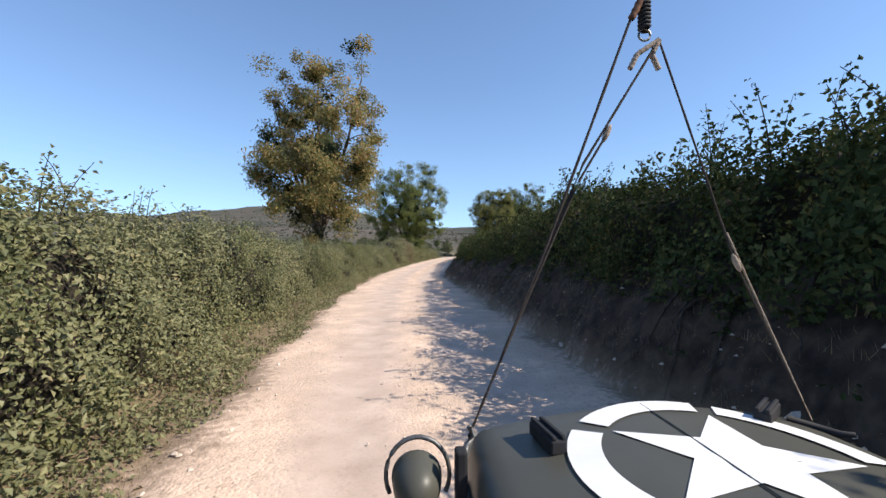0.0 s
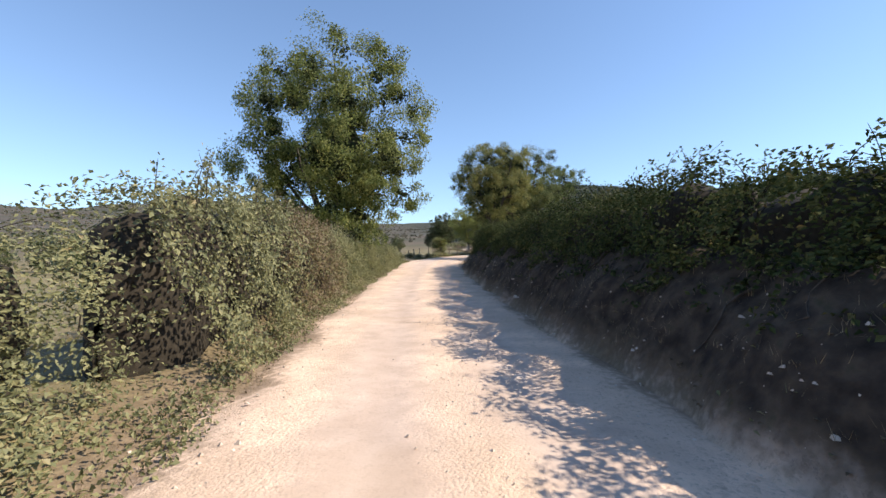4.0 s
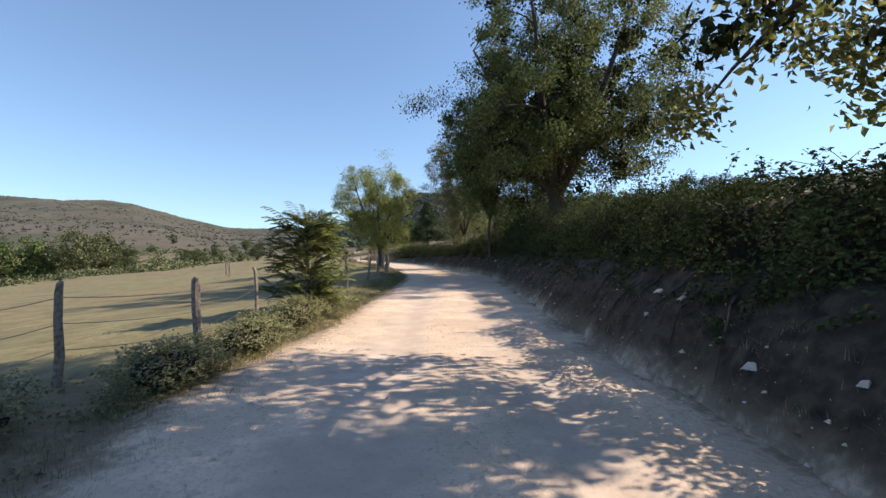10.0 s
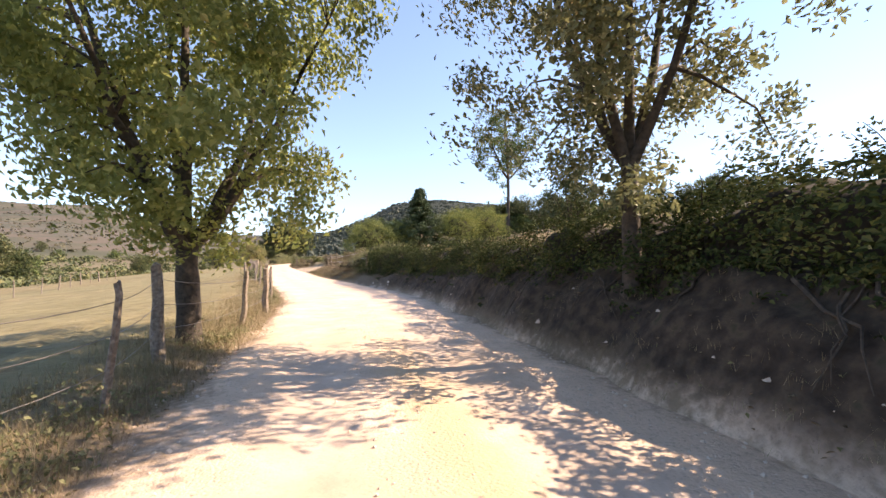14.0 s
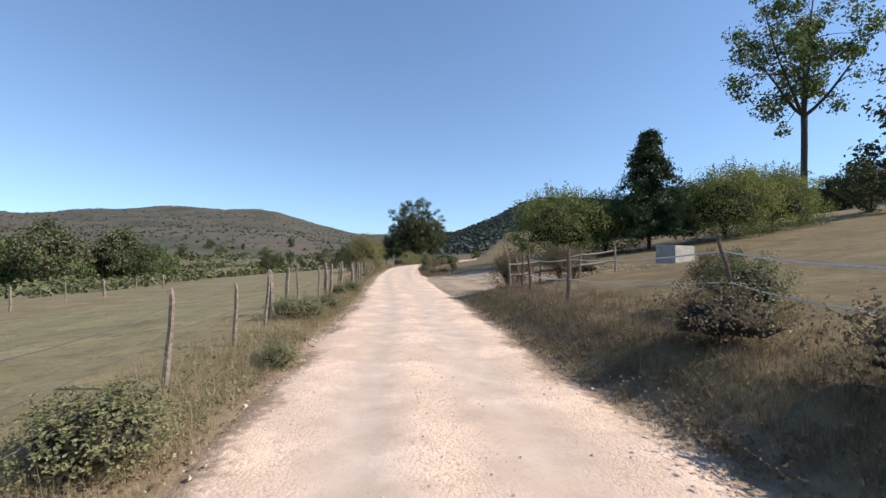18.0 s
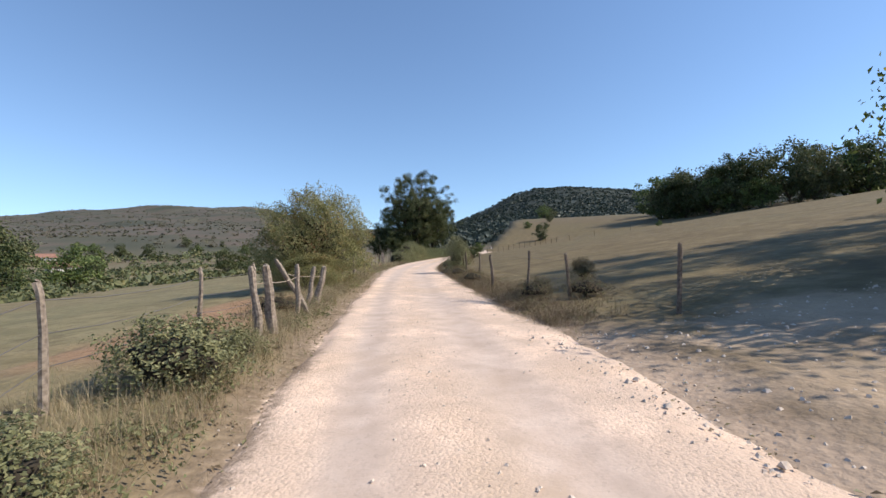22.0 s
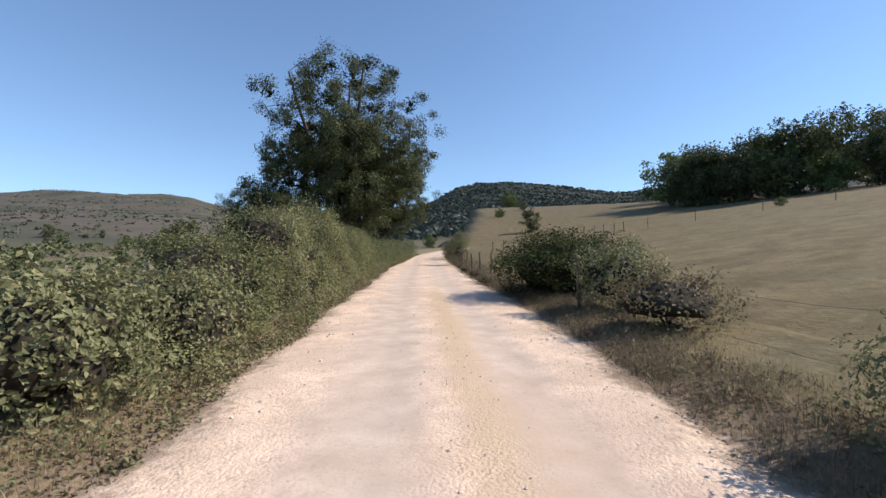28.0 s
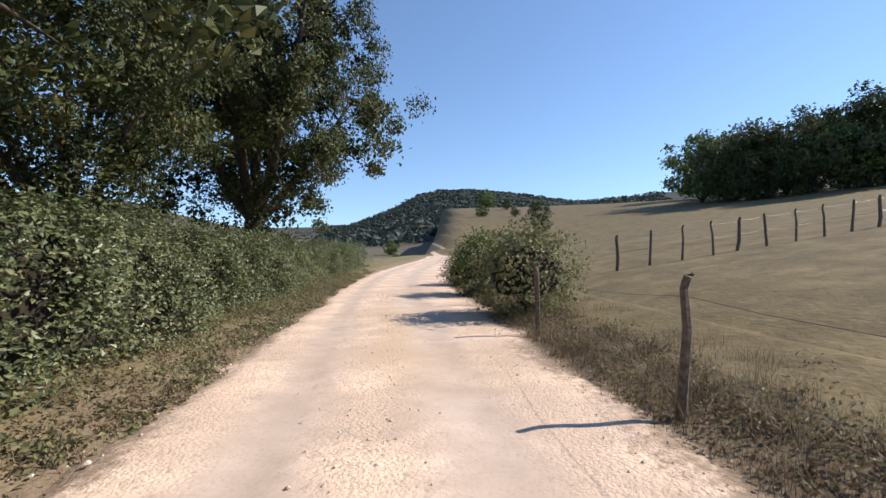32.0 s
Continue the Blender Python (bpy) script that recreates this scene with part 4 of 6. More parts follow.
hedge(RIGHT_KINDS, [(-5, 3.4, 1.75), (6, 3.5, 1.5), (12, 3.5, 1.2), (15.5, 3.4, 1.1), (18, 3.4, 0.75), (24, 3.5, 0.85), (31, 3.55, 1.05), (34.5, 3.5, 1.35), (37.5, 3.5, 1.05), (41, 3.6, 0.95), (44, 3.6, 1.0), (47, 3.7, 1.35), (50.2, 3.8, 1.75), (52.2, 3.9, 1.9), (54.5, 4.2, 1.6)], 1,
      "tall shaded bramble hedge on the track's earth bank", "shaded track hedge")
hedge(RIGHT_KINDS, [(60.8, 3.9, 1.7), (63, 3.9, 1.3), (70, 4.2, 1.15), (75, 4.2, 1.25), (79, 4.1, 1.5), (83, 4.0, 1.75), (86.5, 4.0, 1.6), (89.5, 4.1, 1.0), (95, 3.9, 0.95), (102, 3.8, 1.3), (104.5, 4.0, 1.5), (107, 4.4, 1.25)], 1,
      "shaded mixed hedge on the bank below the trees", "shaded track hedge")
SHRUB_KINDS = [(hedge_kind(61 + i, SHRUB_LEAF, 2.6, 1.7, 2.2, 6400, 0.078, 16), 2.2) for i in range(3)]
hedge(LEFT_KINDS, [(168, -2.9, 1.2), (171, -2.6, 2.0), (172.5, -2.5, 2.4), (178, -2.6, 2.2), (182.5, -2.75, 1.95)], -1,
      "fine-leaved dusty green hedge beside the pale track", "track hedge below the large trees")
hedge(SHRUB_KINDS, [(183.6, -2.8, 1.7), (186, -2.85, 1.6), (190, -2.6, 1.6), (196, -2.5, 1.6), (206, -2.7, 1.5), (218, -3.0, 1.6)], -1,
      "dense green shrub hedge beside the pale track", "track hedge below the large trees")

TN = ("crown", "trunk", "crown_core")
TREES = [
    # kind, x, y, turn, label
    (tree_kind(41, MAPLE_LEAF, 14.2, 4.2, 1.2, 220, 215, 0.145, 0.26, gap=0.3, spread=0.60, shape=0.38, lobes=60, lobe=0.2, heart=0.22), -6.9, 24.8, 0.3, "maple tree turning orange, standing in the hedge"),
    (tree_kind(42, FRESH_LEAF, 14.4, 6.3, 0.3, 540, 195, 0.125, 0.28, lean=(0.2, -0.3), spread=0.56, shape=0.45, heart=0.22, lobes=84, lobe=0.18), -4.9, 61.4, 0.0, "broad green walnut tree leaning over the track"),
    (tree_kind(43, WALNUT_LEAF, 12.4, 5.5, 1.0, 310, 190, 0.145, 0.32, lean=(0.3, -0.6), gap=0.12, spread=0.58, shape=0.5, lobes=60, lobe=0.19, heart=0.18), 9.4, 83.3, 2.0, "walnut tree with a yellow-green crown at the field gate"),
    (tree_kind(44, TREE_LEAF, 15.8, 7.6, 1.3, 460, 200, 0.15, 0.46, lean=(1.6, -0.8), gap=0.05, spread=0.66, shape=0.42, heart=0.22, lobes=84, lobe=0.17), 17.55, 101.6, 0.6, "large dark walnut tree with spreading limbs over the bank"),
    (tree_kind(45, GOLD_LEAF, 9.8, 4.0, 0.5, 290, 150, 0.115, 0.2, gap=0.35, lean=(-0.3, 0.2), spread=0.56, shape=0.46, lobes=60, lobe=0.19), 13.0, 118.7, 0.0, "young walnut tree with yellowing leaves by the fence"),
    (tree_kind(46, DUSTY_LEAF, 10.6, 3.3, 0.3, 260, 170, 0.105, 0.14, gap=0.2, spread=0.52, lobes=56, lobe=0.19), 18.9, 114.8, 0.4, "slender field maple standing in the hedge"),
    (tree_kind(47, GREEN_LEAF, 12.0, 3.1, 0.9, 300, 170, 0.12, 0.12, gap=0.15, spread=0.56, shape=0.5, lobes=56, lobe=0.2), 17.4, 107.7, 2.4, "many-stemmed young tree in the hedge"),
    (tree_kind(48, OAK_LEAF, 19.4, 9.2, 0.5, 720, 185, 0.15, 0.5, lean=(1.0, 0.0), gap=0.04, spread=0.62, shape=0.42, heart=0.26, lobes=120, lobe=0.15), 24.2, 258.6, 0.5, "great dark oak tree beside the track"),
    (tree_kind(49, OAK_LEAF, 16.5, 7.2, 0.9, 330, 195, 0.155, 0.42, gap=0.18, spread=0.60, shape=0.45, heart=0.22, lobes=84, lobe=0.17), 30.0, 275.0, 2.2, "oak tree with reddish leaf tips over the hedge"),
    (tree_kind(51, OAK_LEAF, 10.4, 4.3, 0.6, 220, 260, 0.11, 0.22, gap=0.2, spread=0.60, lobes=50, lobe=0.2), 26.4, 267.6, 1.4, "green hazel tree rising out of the hedge"),
    (tree_kind(50, GREEN_LEAF, 24.0, 8.7, 8.0, 90, 110, 0.33, 0.3, gap=0.7, spread=1.05), 55.7, 177.0, 1.2, "tall thin-crowned ash tree on the rise"),
]
for kind_parts, x, y, turn, label in TREES:
    plant("tree", kind_parts, TN, x, y, turn, 1.0, label, "tree")

for x, y, size, turn in ((20.3, 254.5, 0.62, 0.7), (20.7, 261.9, 0.75, 2.9), (17.2, 257.5, 0.7, 4.4)):
    plant("tree", TREES[-2][0], TN, x, y, turn, size, "low hazel tree crowding under the great oak", "tree", "hazels under the oak")

plant("conifer", conifer_kind(61, 10.2, 3.7, 16000, 0.34), TN, 37.9, 173.6, 0.0, 1.0, "dark green conifer above the farm fence", "conifer")
BN = HN
BUSH_A = bush_kind(71, DUSTY_LEAF, 1.0, 1.6, 4200, 0.08)
BUSH_B = bush_kind(72, DUSTY_LEAF, 1.0, 1.5, 3000, 0.075, 18)
BUSH_C = bush_kind(73, DRY_LEAF, 1.0, 0.9, 1700, 0.06, 12)
BUSH_D = bush_kind(74, GREEN_LEAF, 1.0, 1.9, 3800, 0.09)
BIG_BUSH = bush_kind(75, HAW_LEAF, 2.2, 3.7, 50000, 0.064, 46, heart=0.56)
THICKET = bush_kind(80, DRY_LEAF, 1.0, 1.75, 4600, 0.06, 60, heart=0.28)
ROUND_BUSH = bush_kind(76, FRESH_LEAF, 2.9, 4.4, 15000, 0.125, 20, heart=0.58)
DENSE_BUSH = bush_kind(78, SHADE_TONED_LEAF, 1.5, 2.0, 17000, 0.07, 30, heart=0.74, under=0.9)
SPIRE_BUSH = bush_kind(85, DUSTY_LEAF, 0.85, 2.1, 7000, 0.055, 44, heart=0.4)


def bush(kind_parts, s, l, size, label, turn=0.0, stretch=None, group=""):
    x, y = along(s, l)
    return plant("bush", kind_parts, BN, x, y, turn, size, label, "bush", group, stretch=stretch)


bush(BIG_BUSH, 142.0, -3.15, 1.0, "tall hawthorn bush with reddish twigs beside the fence")
bush(BIG_BUSH, 140.9, -3.2, 0.5, "low hawthorn growth at the foot of the tall bush", 2.1, stretch=(0.6, 0.55, 0.4))
for x, y, z, turn, label in ((30.7, 175.3, 1.3, 0.4, "rounded green bush at the farm entrance"), (35.3, 175.7, 1.15, 2.0, "yellow-green bush beside the conifer"),
                             (43.4, 172.0, 1.25, 1.1, "green bush on the rise behind the trough"), (49.6, 174.1, 1.2, 2.7, "green bush on the rise behind the trough")):
    plant("bush", ROUND_BUSH, BN, x, y, turn, z, label, "bush")


def locust_kind(seed, tall, n):
    """Feathery fronds: paired leaflets along arching stalks."""
    rng = np.random.default_rng(seed)
    stems, fr = [tube([[0, 0, -0.05], [0.05, 0.02, tall * 0.5], [0.0, 0.08, tall]], [0.03, 0.02, 0.008], 6)], []
    for i in range(n):
        a, z0 = rng.uniform(0, 2 * np.pi), tall * rng.uniform(0.15, 0.95)
        way = np.array([math.cos(a), math.sin(a), 0])
        run, up = rng.uniform(0.3, 0.6), rng.uniform(0.1, 0.7)
        base_ = np.array([0, 0, z0]) + way * rng.uniform(0.05, 0.8) * math.sqrt(1 - (2 * z0 / tall - 0.95) ** 2)
        u = np.linspace(0, 1, 9)
        c = base_ + way * run * u[:, None] + np.array([0, 0, 1.0]) * (up * u - 0.55 * run * u * u)[:, None]
        stems.append(tube(c[::2], np.linspace(0.005, 0.002, 5), 4))
        if i % 3 == 0:
            stems.append(tube([[0, 0, z0 - 0.2], base_], [0.012, 0.005], 5))
        for k in range(1, 9):
            for sgn in (-1, 1):
                side = np.cross(way, [0, 0, 1.0]) * sgn
                d = side + way * 0.35 + [0, 0, -0.25]
                d /= np.linalg.norm(d)
                w = np.cross(d, [0, 0, 1.0]) * 0.046
                q = 0.17 * rng.uniform(0.8, 1.15)
                fr.append((np.array([c[k], c[k] + d * q * 0.5 + w, c[k] + d * q, c[k] + d * q * 0.5 - w]), [[0, 1, 2, 3]]))
    return mesh_of("foliage", *gather(fr), FRESH_LEAF), mesh_of("stems", *gather(stems), BARK)


x, y = along(71.7, -2.75)
plant("sapling", locust_kind(79, 2.3, 300), BN, x, y, 0.5, 1.0, "young locust tree with feathery leaves at the fence", "sapling")
for s, l, k, z in ((61.5, -4.4, 0, 0.55), (63.2, -4.3, 1, 0.5), (64.8, -4.0, 0, 0.6), (66.2, -3.5, 0, 0.5), (67.6, -2.8, 0, 0.55), (69.0, -2.6, 1, 0.6), (70.6, -2.5, 0, 0.6), (71.6, -2.4, 1, 0.55), (73.4, -2.9, 1, 0.5)):
    bush((BUSH_A, BUSH_B, BUSH_C)[k], s, l, z, "low bramble bush along the pasture fence", heading(s), stretch=(z * 1.5, z * 0.9, z * 0.62), group="fence brambles")
for s, l, k, z in ((105.8, -1.95, 1, 0.4), (110.0, -2.3, 1, 0.5), (115.5, -2.3, 0, 0.42), (121.9, -2.0, 0, 0.42), (130.5, -2.0, 0, 0.4), (112.3, -1.8, 1, 0.3), (117.2, -2.2, 0, 0.36), (120.3, -2.4, 1, 0.36), (133.2, -1.9, 1, 0.3), (132.3, -2.1, 0, 0.55), (124.0, -1.9, 1, 0.25), (106.9, -2.2, 1, 0.45), (136.2, -2.5, 2, 0.6), (156.3, -4.5, 1, 0.75), (158.3, -5.6, 2, 0.6), (108.8, -2.5, 1, 0.5), (115.2, -2.7, 1, 0.45), (155.4, -3.7, 1, 0.6)):
    bush((BUSH_A, BUSH_B, BUSH_C)[k], s, l, z, "small dusty bush in the dry verge", s * 2, stretch=(z * 1.15, z * 1.15, z * 0.8), group="verge bushes")
for s, l, k, z in ((109.5, 4.6, 2, 1.0), (112.2, 6.0, 1, 0.7), (111.2, 4.4, 2, 0.9), (121.6, 8.6, 2, 1.5), (137.4, 4.0, 2, 0.55), (136.6, 5.0, 2, 0.6), (138.4, 4.6, 2, 0.5), (143, 3.5, 2, 0.6), (146.5, 3.4, 2, 0.6), (148.0, 3.4, 2, 0.55),
                   (150.0, 3.6, 0, 0.5), (153.5, 3.3, 2, 0.5), (155.2, 3.2, 2, 0.5), (157.2, 3.2, 2, 0.45), (166.0, 3.7, 1, 0.7), (169.0, 4.3, 2, 1.1), (175.5, 2.9, 2, 0.5), (178, 2.9, 2, 0.5), (180.5, 2.8, 2, 0.5), (183, 2.9, 2, 0.4)):
    bush((BUSH_A, BUSH_B, BUSH_C)[k], s, l, z, "dry brown bramble thicket at the field edge", s * 1.7, group="field edge thickets")
for s, l, z, turn in ((119.8, 4.5, 0.78, 0.3), (120.9, 5.6, 0.86, 1.9), (119.6, 6.6, 0.75, 3.0), (112.9, 6.2, 0.6, 0.9), (59.6, 4.6, 0.75, 2.0), (60.2, 5.6, 0.85, 4.0), (58.6, 7.4, 0.6, 5.0), (155.0, 4.6, 0.75, 1.2), (153.6, 4.2, 0.6, 2.4), (156.3, 5.0, 0.6, 0.4), (138.4, 6.0, 0.45, 0.5), (159.8, 3.9, 0.42, 0.2)):
    bush(THICKET, s, l, z, "twiggy brown bramble thicket by the fence posts", turn, group="fence thickets")
bush(SPIRE_BUSH, 149.2, 3.6, 1.0, "leafy roadside bush casting a long shadow", 0.3)
bush(BUSH_A, 167.0, -3.3, 0.85, "dusty bush at the start of the green hedge", 0.5)
bush(BUSH_B, 168.3, -3.0, 0.8, "dusty bush at the start of the green hedge", 2.5)
bush(DENSE_BUSH, 172.8, 4.7, 1.22, "dense dark bush beside the field fence", 0.7, stretch=(1.45, 1.3, 0.86))
bush(BUSH_A, 170.4, 4.5, 0.9, "dense dark bush beside the field fence", 2.7)
bush(SPIRE_BUSH, 185.5, 3.1, 1.05, "leafy young tree grown through the field fence", 1.9, stretch=(1.0, 1.0, 1.12))
for s, l, z in ((108.6, 4.7, 0.8), (108.2, 5.9, 1.0), (106.6, 6.2, 1.1)):
    bush(BUSH_A, s, l, z, "bramble bush at the end of the shaded hedge", s, group="hedge ends")
bush(BUSH_A, 194.3, 3.6, 1.15, "round bush at the track's edge", 0.9)
bush(BUSH_D, 198.6, 3.7, 1.0, "round bush at the track's edge", 2.9)
bush(BUSH_B, 203.0, 3.8, 1.0, "round bush at the track's edge", 0.2)

# far trees share three crowns
FAR_KINDS = [tree_kind(81 + i, (FAR_LEAF, OAK_LEAF, GREEN_LEAF, DARK_LEAF)[i], (15.0, 17.5, 13.5, 16.0)[i], (7.0, 6.6, 7.4, 6.2)[i], -1.6, 70, 54, 0.64, 0.4, spread=1.7) for i in range(4)]


def far_tree(x, y, size, k, label, group):
    plant("tree", FAR_KINDS[k % 4], TN, x, y, x * 1.3, size, label, "tree", group, dz=-0.4)


for i in range(32):
    u = i / 31
    px, py = np.interp(u, [0, 0.2, 0.45, 0.7, 1.0], [131, 131, 143, 173, 224]), np.interp(u, [0, 0.2, 0.45, 0.7, 1.0], [331, 316, 295, 265, 220])
    far_tree(px + rnd.uniform(-5, 9), py + rnd.uniform(-6, 9), rnd.uniform(0.8, 1.4), i, "dark woodland tree at the field's upper edge", "woodland edge")
for i in range(14):
    far_tree(150 + rnd.uniform(0, 75), 292 + rnd.uniform(0, 75), rnd.uniform(1.0, 1.45), i, "dark woodland tree at the field's upper edge", "woodland edge")
for x, y, z in ((118, 430, 0.7), (86, 470, 0.6), (140, 470, 0.6), (74, 372, 0.3), (86, 368, 0.3), (104, 386, 0.3), (68, 392, 0.35), (66, 366, 0.22), (92, 360, 0.22), (75.5, 324, 0.42)):
    far_tree(x, y, z, int(x), "tree scattered over the far fields", "far field trees")
for i in range(48):
    a = radians(rnd.uniform(27, 80))
    d = rnd.choice((92, 102, 112, 126)) + rnd.uniform(-7, 16)
    far_tree(16 - math.sin(a) * d, 152 + math.cos(a) * d, rnd.uniform(0.45, 0.9), i, "valley tree along the lower pasture", "valley trees")
for i in range(44):
    a = radians(rnd.uniform(2, 60))
    d = rnd.uniform(135, 460)
    far_tree(16 - math.sin(a) * d, 152 + math.cos(a) * d, rnd.uniform(0.3, 0.7), i, "valley tree among the far fields", "far valley trees")
for x, y, z in ((82, 265, 0.13), (72, 184, 0.5), (69, 176, 0.9), (65, 159, 0.32), (61, 146, 0.28), (90, 183, 0.7), (53, 136, 0.25)):
    far_tree(x, y, z, int(x), "tree on the rising field", "rise trees")


def far_woods(name, label, mat, seed, n, az0, az1, low):
    """Woods or scrub of the hills between two bearings, as one mass of small crowns."""
    rng = np.random.default_rng(seed)
    az = rng.uniform(az0, az1, n)
    r = 2400 * rng.uniform(0.14, 1.0, n) ** 0.9
    keep = (az < -6) | (wave(az * 20, r, 0.02, 3) > -0.5)
    az, r = np.radians(az[keep]), r[keep]
    x, y = MID[0] - np.sin(az) * r, MID[1] + np.cos(az) * r
    z = height(x, y)
    m = 6
    at = np.repeat(np.stack([x, y, z], 1), m, 0)
    big = np.repeat(rng.uniform(2.2, 5.4, len(x)) * (1 + r / 3600) * low, m)
    d = rng.normal(size=(len(at), 3))
    d /= np.linalg.norm(d, axis=1)[:, None]
    d[:, 2] = np.abs(d[:, 2])
    me = mesh_of(name, *leaves(rng, at + d * big[:, None] * [1, 1, 0.8], d, 1.25 * big, 0.1, 0.9), mat)
    tagged(new(name, me), label, "woods", kind="stuff")


far_woods("far_woods", "dark woods covering the hill ahead, tinted bluish for haze", RIDGE_LEAF, 91, 9000, -46, -6, 0.95)
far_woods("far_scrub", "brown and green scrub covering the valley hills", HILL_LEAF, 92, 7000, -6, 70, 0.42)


def scrub_lines():
    """Hedgerows and scrub across the low pasture, too many shrubs to count."""
    rng = np.random.default_rng(93)
    at, out, big = [], [], []
    for line_d, n, lo, hi in ((68, 130, 30, 84), (84, 150, 22, 80), (120, 190, 14, 72), (170, 200, 8, 60), (240, 220, 4, 52), (330, 240, 2, 48)):
        a = np.radians(rng.uniform(lo, hi, n))
        d = line_d + rng.normal(scale=3.5 + line_d * 0.05, size=n) + 8 * np.sin(a * 7)
        x, y = 16 - np.sin(a) * d, 152 + np.cos(a) * d
        c = np.stack([x, y, height(x, y)], 1)
        r = rng.uniform(0.7, 1.9, n) * (0.8 + line_d / 240)
        m = 46 if line_d < 100 else 22
        w = rng.normal(size=(n * m, 3))
        w /= np.linalg.norm(w, axis=1)[:, None]
        w[:, 2] = np.abs(w[:, 2])
        at.append(np.repeat(c, m, 0) + w * np.repeat(r, m)[:, None] * rng.uniform(0.6, 1.05, (n * m, 1)) * [1.2, 1.2, 0.9])
        out.append(w)
        big.append(np.repeat(r, m) * (0.34 if line_d < 100 else 0.55))
    at, out, big = np.vstack(at), np.vstack(out), np.concatenate(big)
    tagged(new("scrub", mesh_of("scrub", *leaves(rng, at, out, big, 0.1, 0.8), FAR_LEAF)), "green and brown scrub along the pasture edges of the valley", "scrub", kind="stuff")


scrub_lines()


# ---- verge grass and loose stones ----
def grass(name, mat, label, spots, seed, tall, blades):
    """Tufts of bent blades; spots gives s, l."""
    rng = np.random.default_rng(seed)
    s, l = spots(rng)
    x, y = along(s, l)
    z = height(x, y, s, l)
    n = len(x)
    k = n * blades
    root = np.repeat(np.stack([x, y, z - 0.02], 1), blades, 0) + np.concatenate([rng.normal(scale=0.05 + 0.1 * tall, size=(k, 2)), np.zeros((k, 1))], 1)
    h = np.repeat(rng.uniform(0.5, 1.3, n) * tall, blades) * rng.uniform(0.5, 1.1, k)
    a = rng.uniform(0, 2 * np.pi, k)
    way = np.stack([np.cos(a), np.sin(a), 0 * a], 1)
    side = np.stack([-np.sin(a), np.cos(a), 0 * a], 1) * (0.0012 + 0.0016 * rng.uniform(size=k))[:, None]
    tip = root + way * (h * np.abs(rng.normal(scale=0.95, size=k)))[:, None] + np.array([0, 0, 1.0]) * h[:, None]
    v = np.stack([root - side, root + side, tip], 1).reshape(-1, 3)
    q = np.arange(k * 3).reshape(k, 3)
    tagged(new(name, mesh_of(name, v, q, mat)), label, "grass", kind="stuff")


def left_verge(rng):
    s = rng.uniform(-4, 205, 9000)
    return s, left_edge(s) - 0.1 - np.abs(rng.normal(scale=0.55, size=9000)) - 0.1 * np.sin(s)


def right_verge(rng):
    s = rng.uniform(-4, 205, 8000)
    keep = ~((s > 118) & (s < 134)) & ~((s > 53) & (s < 61) & (rng.uniform(size=8000) < 0.8))
    s = s[keep]
    return s, 2.75 + np.abs(rng.normal(scale=0.75, size=len(s))) + 0.1 * np.sin(s * 1.3)


def tall_left(rng):
    s = rng.uniform(84, 160, 5200)
    return s, -1.75 - np.abs(rng.normal(scale=0.6, size=5200))


def tall_right(rng):
    s = np.concatenate([rng.uniform(107, 119, 1500), rng.uniform(134.5, 192, 3400)])
    return s, 3.3 + np.abs(rng.normal(scale=0.6, size=len(s)))


def shade_grass(rng):
    s = rng.uniform(62, 86, 4200)
    return s, -1.9 - np.abs(rng.normal(scale=0.55, size=4200))


def pasture(rng):
    n = 17000
    s = rng.uniform(60, 206, n)
    l = np.where(rng.uniform(size=n) < 0.45, -3 - 16 * rng.uniform(0, 1, n) ** 1.5, 4.2 + 26 * rng.uniform(0, 1, n) ** 1.6)
    keep = ~((s > 117) & (s < 133) & (l > 0)) & ~((l > 0) & (s < 108))
    return s[keep], l[keep]


def brush(rng):
    s = np.concatenate([rng.uniform(107, 119.5, 1500), rng.uniform(134.5, 200, 4000), rng.uniform(53, 60, 350)])
    n = len(s)
    return s, right_edge(s) + 0.35 + np.abs(rng.normal(scale=0.75, size=n)) + np.where(s < 120, rng.uniform(0, 2.2, n), 0)


def pale_tufts(rng):
    s = np.concatenate([rng.uniform(87, 108, 1100), rng.uniform(108, 146, 2300), rng.uniform(144, 168, 1000)])
    return s, left_edge(s) - 0.55 - np.abs(rng.normal(scale=0.7, size=len(s)))


def litter_weeds(rng):
    s = np.concatenate([rng.uniform(-4, 60, 1600), rng.uniform(166, 204, 900)])
    return s, left_edge(s) - 0.25 - np.abs(rng.normal(scale=0.35, size=len(s)))


def growth(name, mat, label, category, spots, seed, n_leaf, size, wide):
    """Low leafy growth: spots gives s, l and the height that it reaches there."""
    rng = np.random.default_rng(seed)
    s, l, tall = spots(rng)
    x, y = along(s, l)
    c = np.stack([x, y, height(x, y, s, l)], 1)
    n = len(x) * n_leaf
    d = rng.normal(size=(n, 3))
    d /= np.linalg.norm(d, axis=1)[:, None]
    d[:, 2] = np.abs(d[:, 2])
    k = rng.uniform(0.35, 1.0, n)[:, None]
    at = np.repeat(c, n_leaf, 0) + d * k * np.stack([np.full(n, wide), np.full(n, wide), np.repeat(tall, n_leaf)], 1) + [0, 0, 0.015]
    tagged(new(name, mesh_of(name, *leaves(rng, at, d, size), mat)), label, category, kind="stuff")


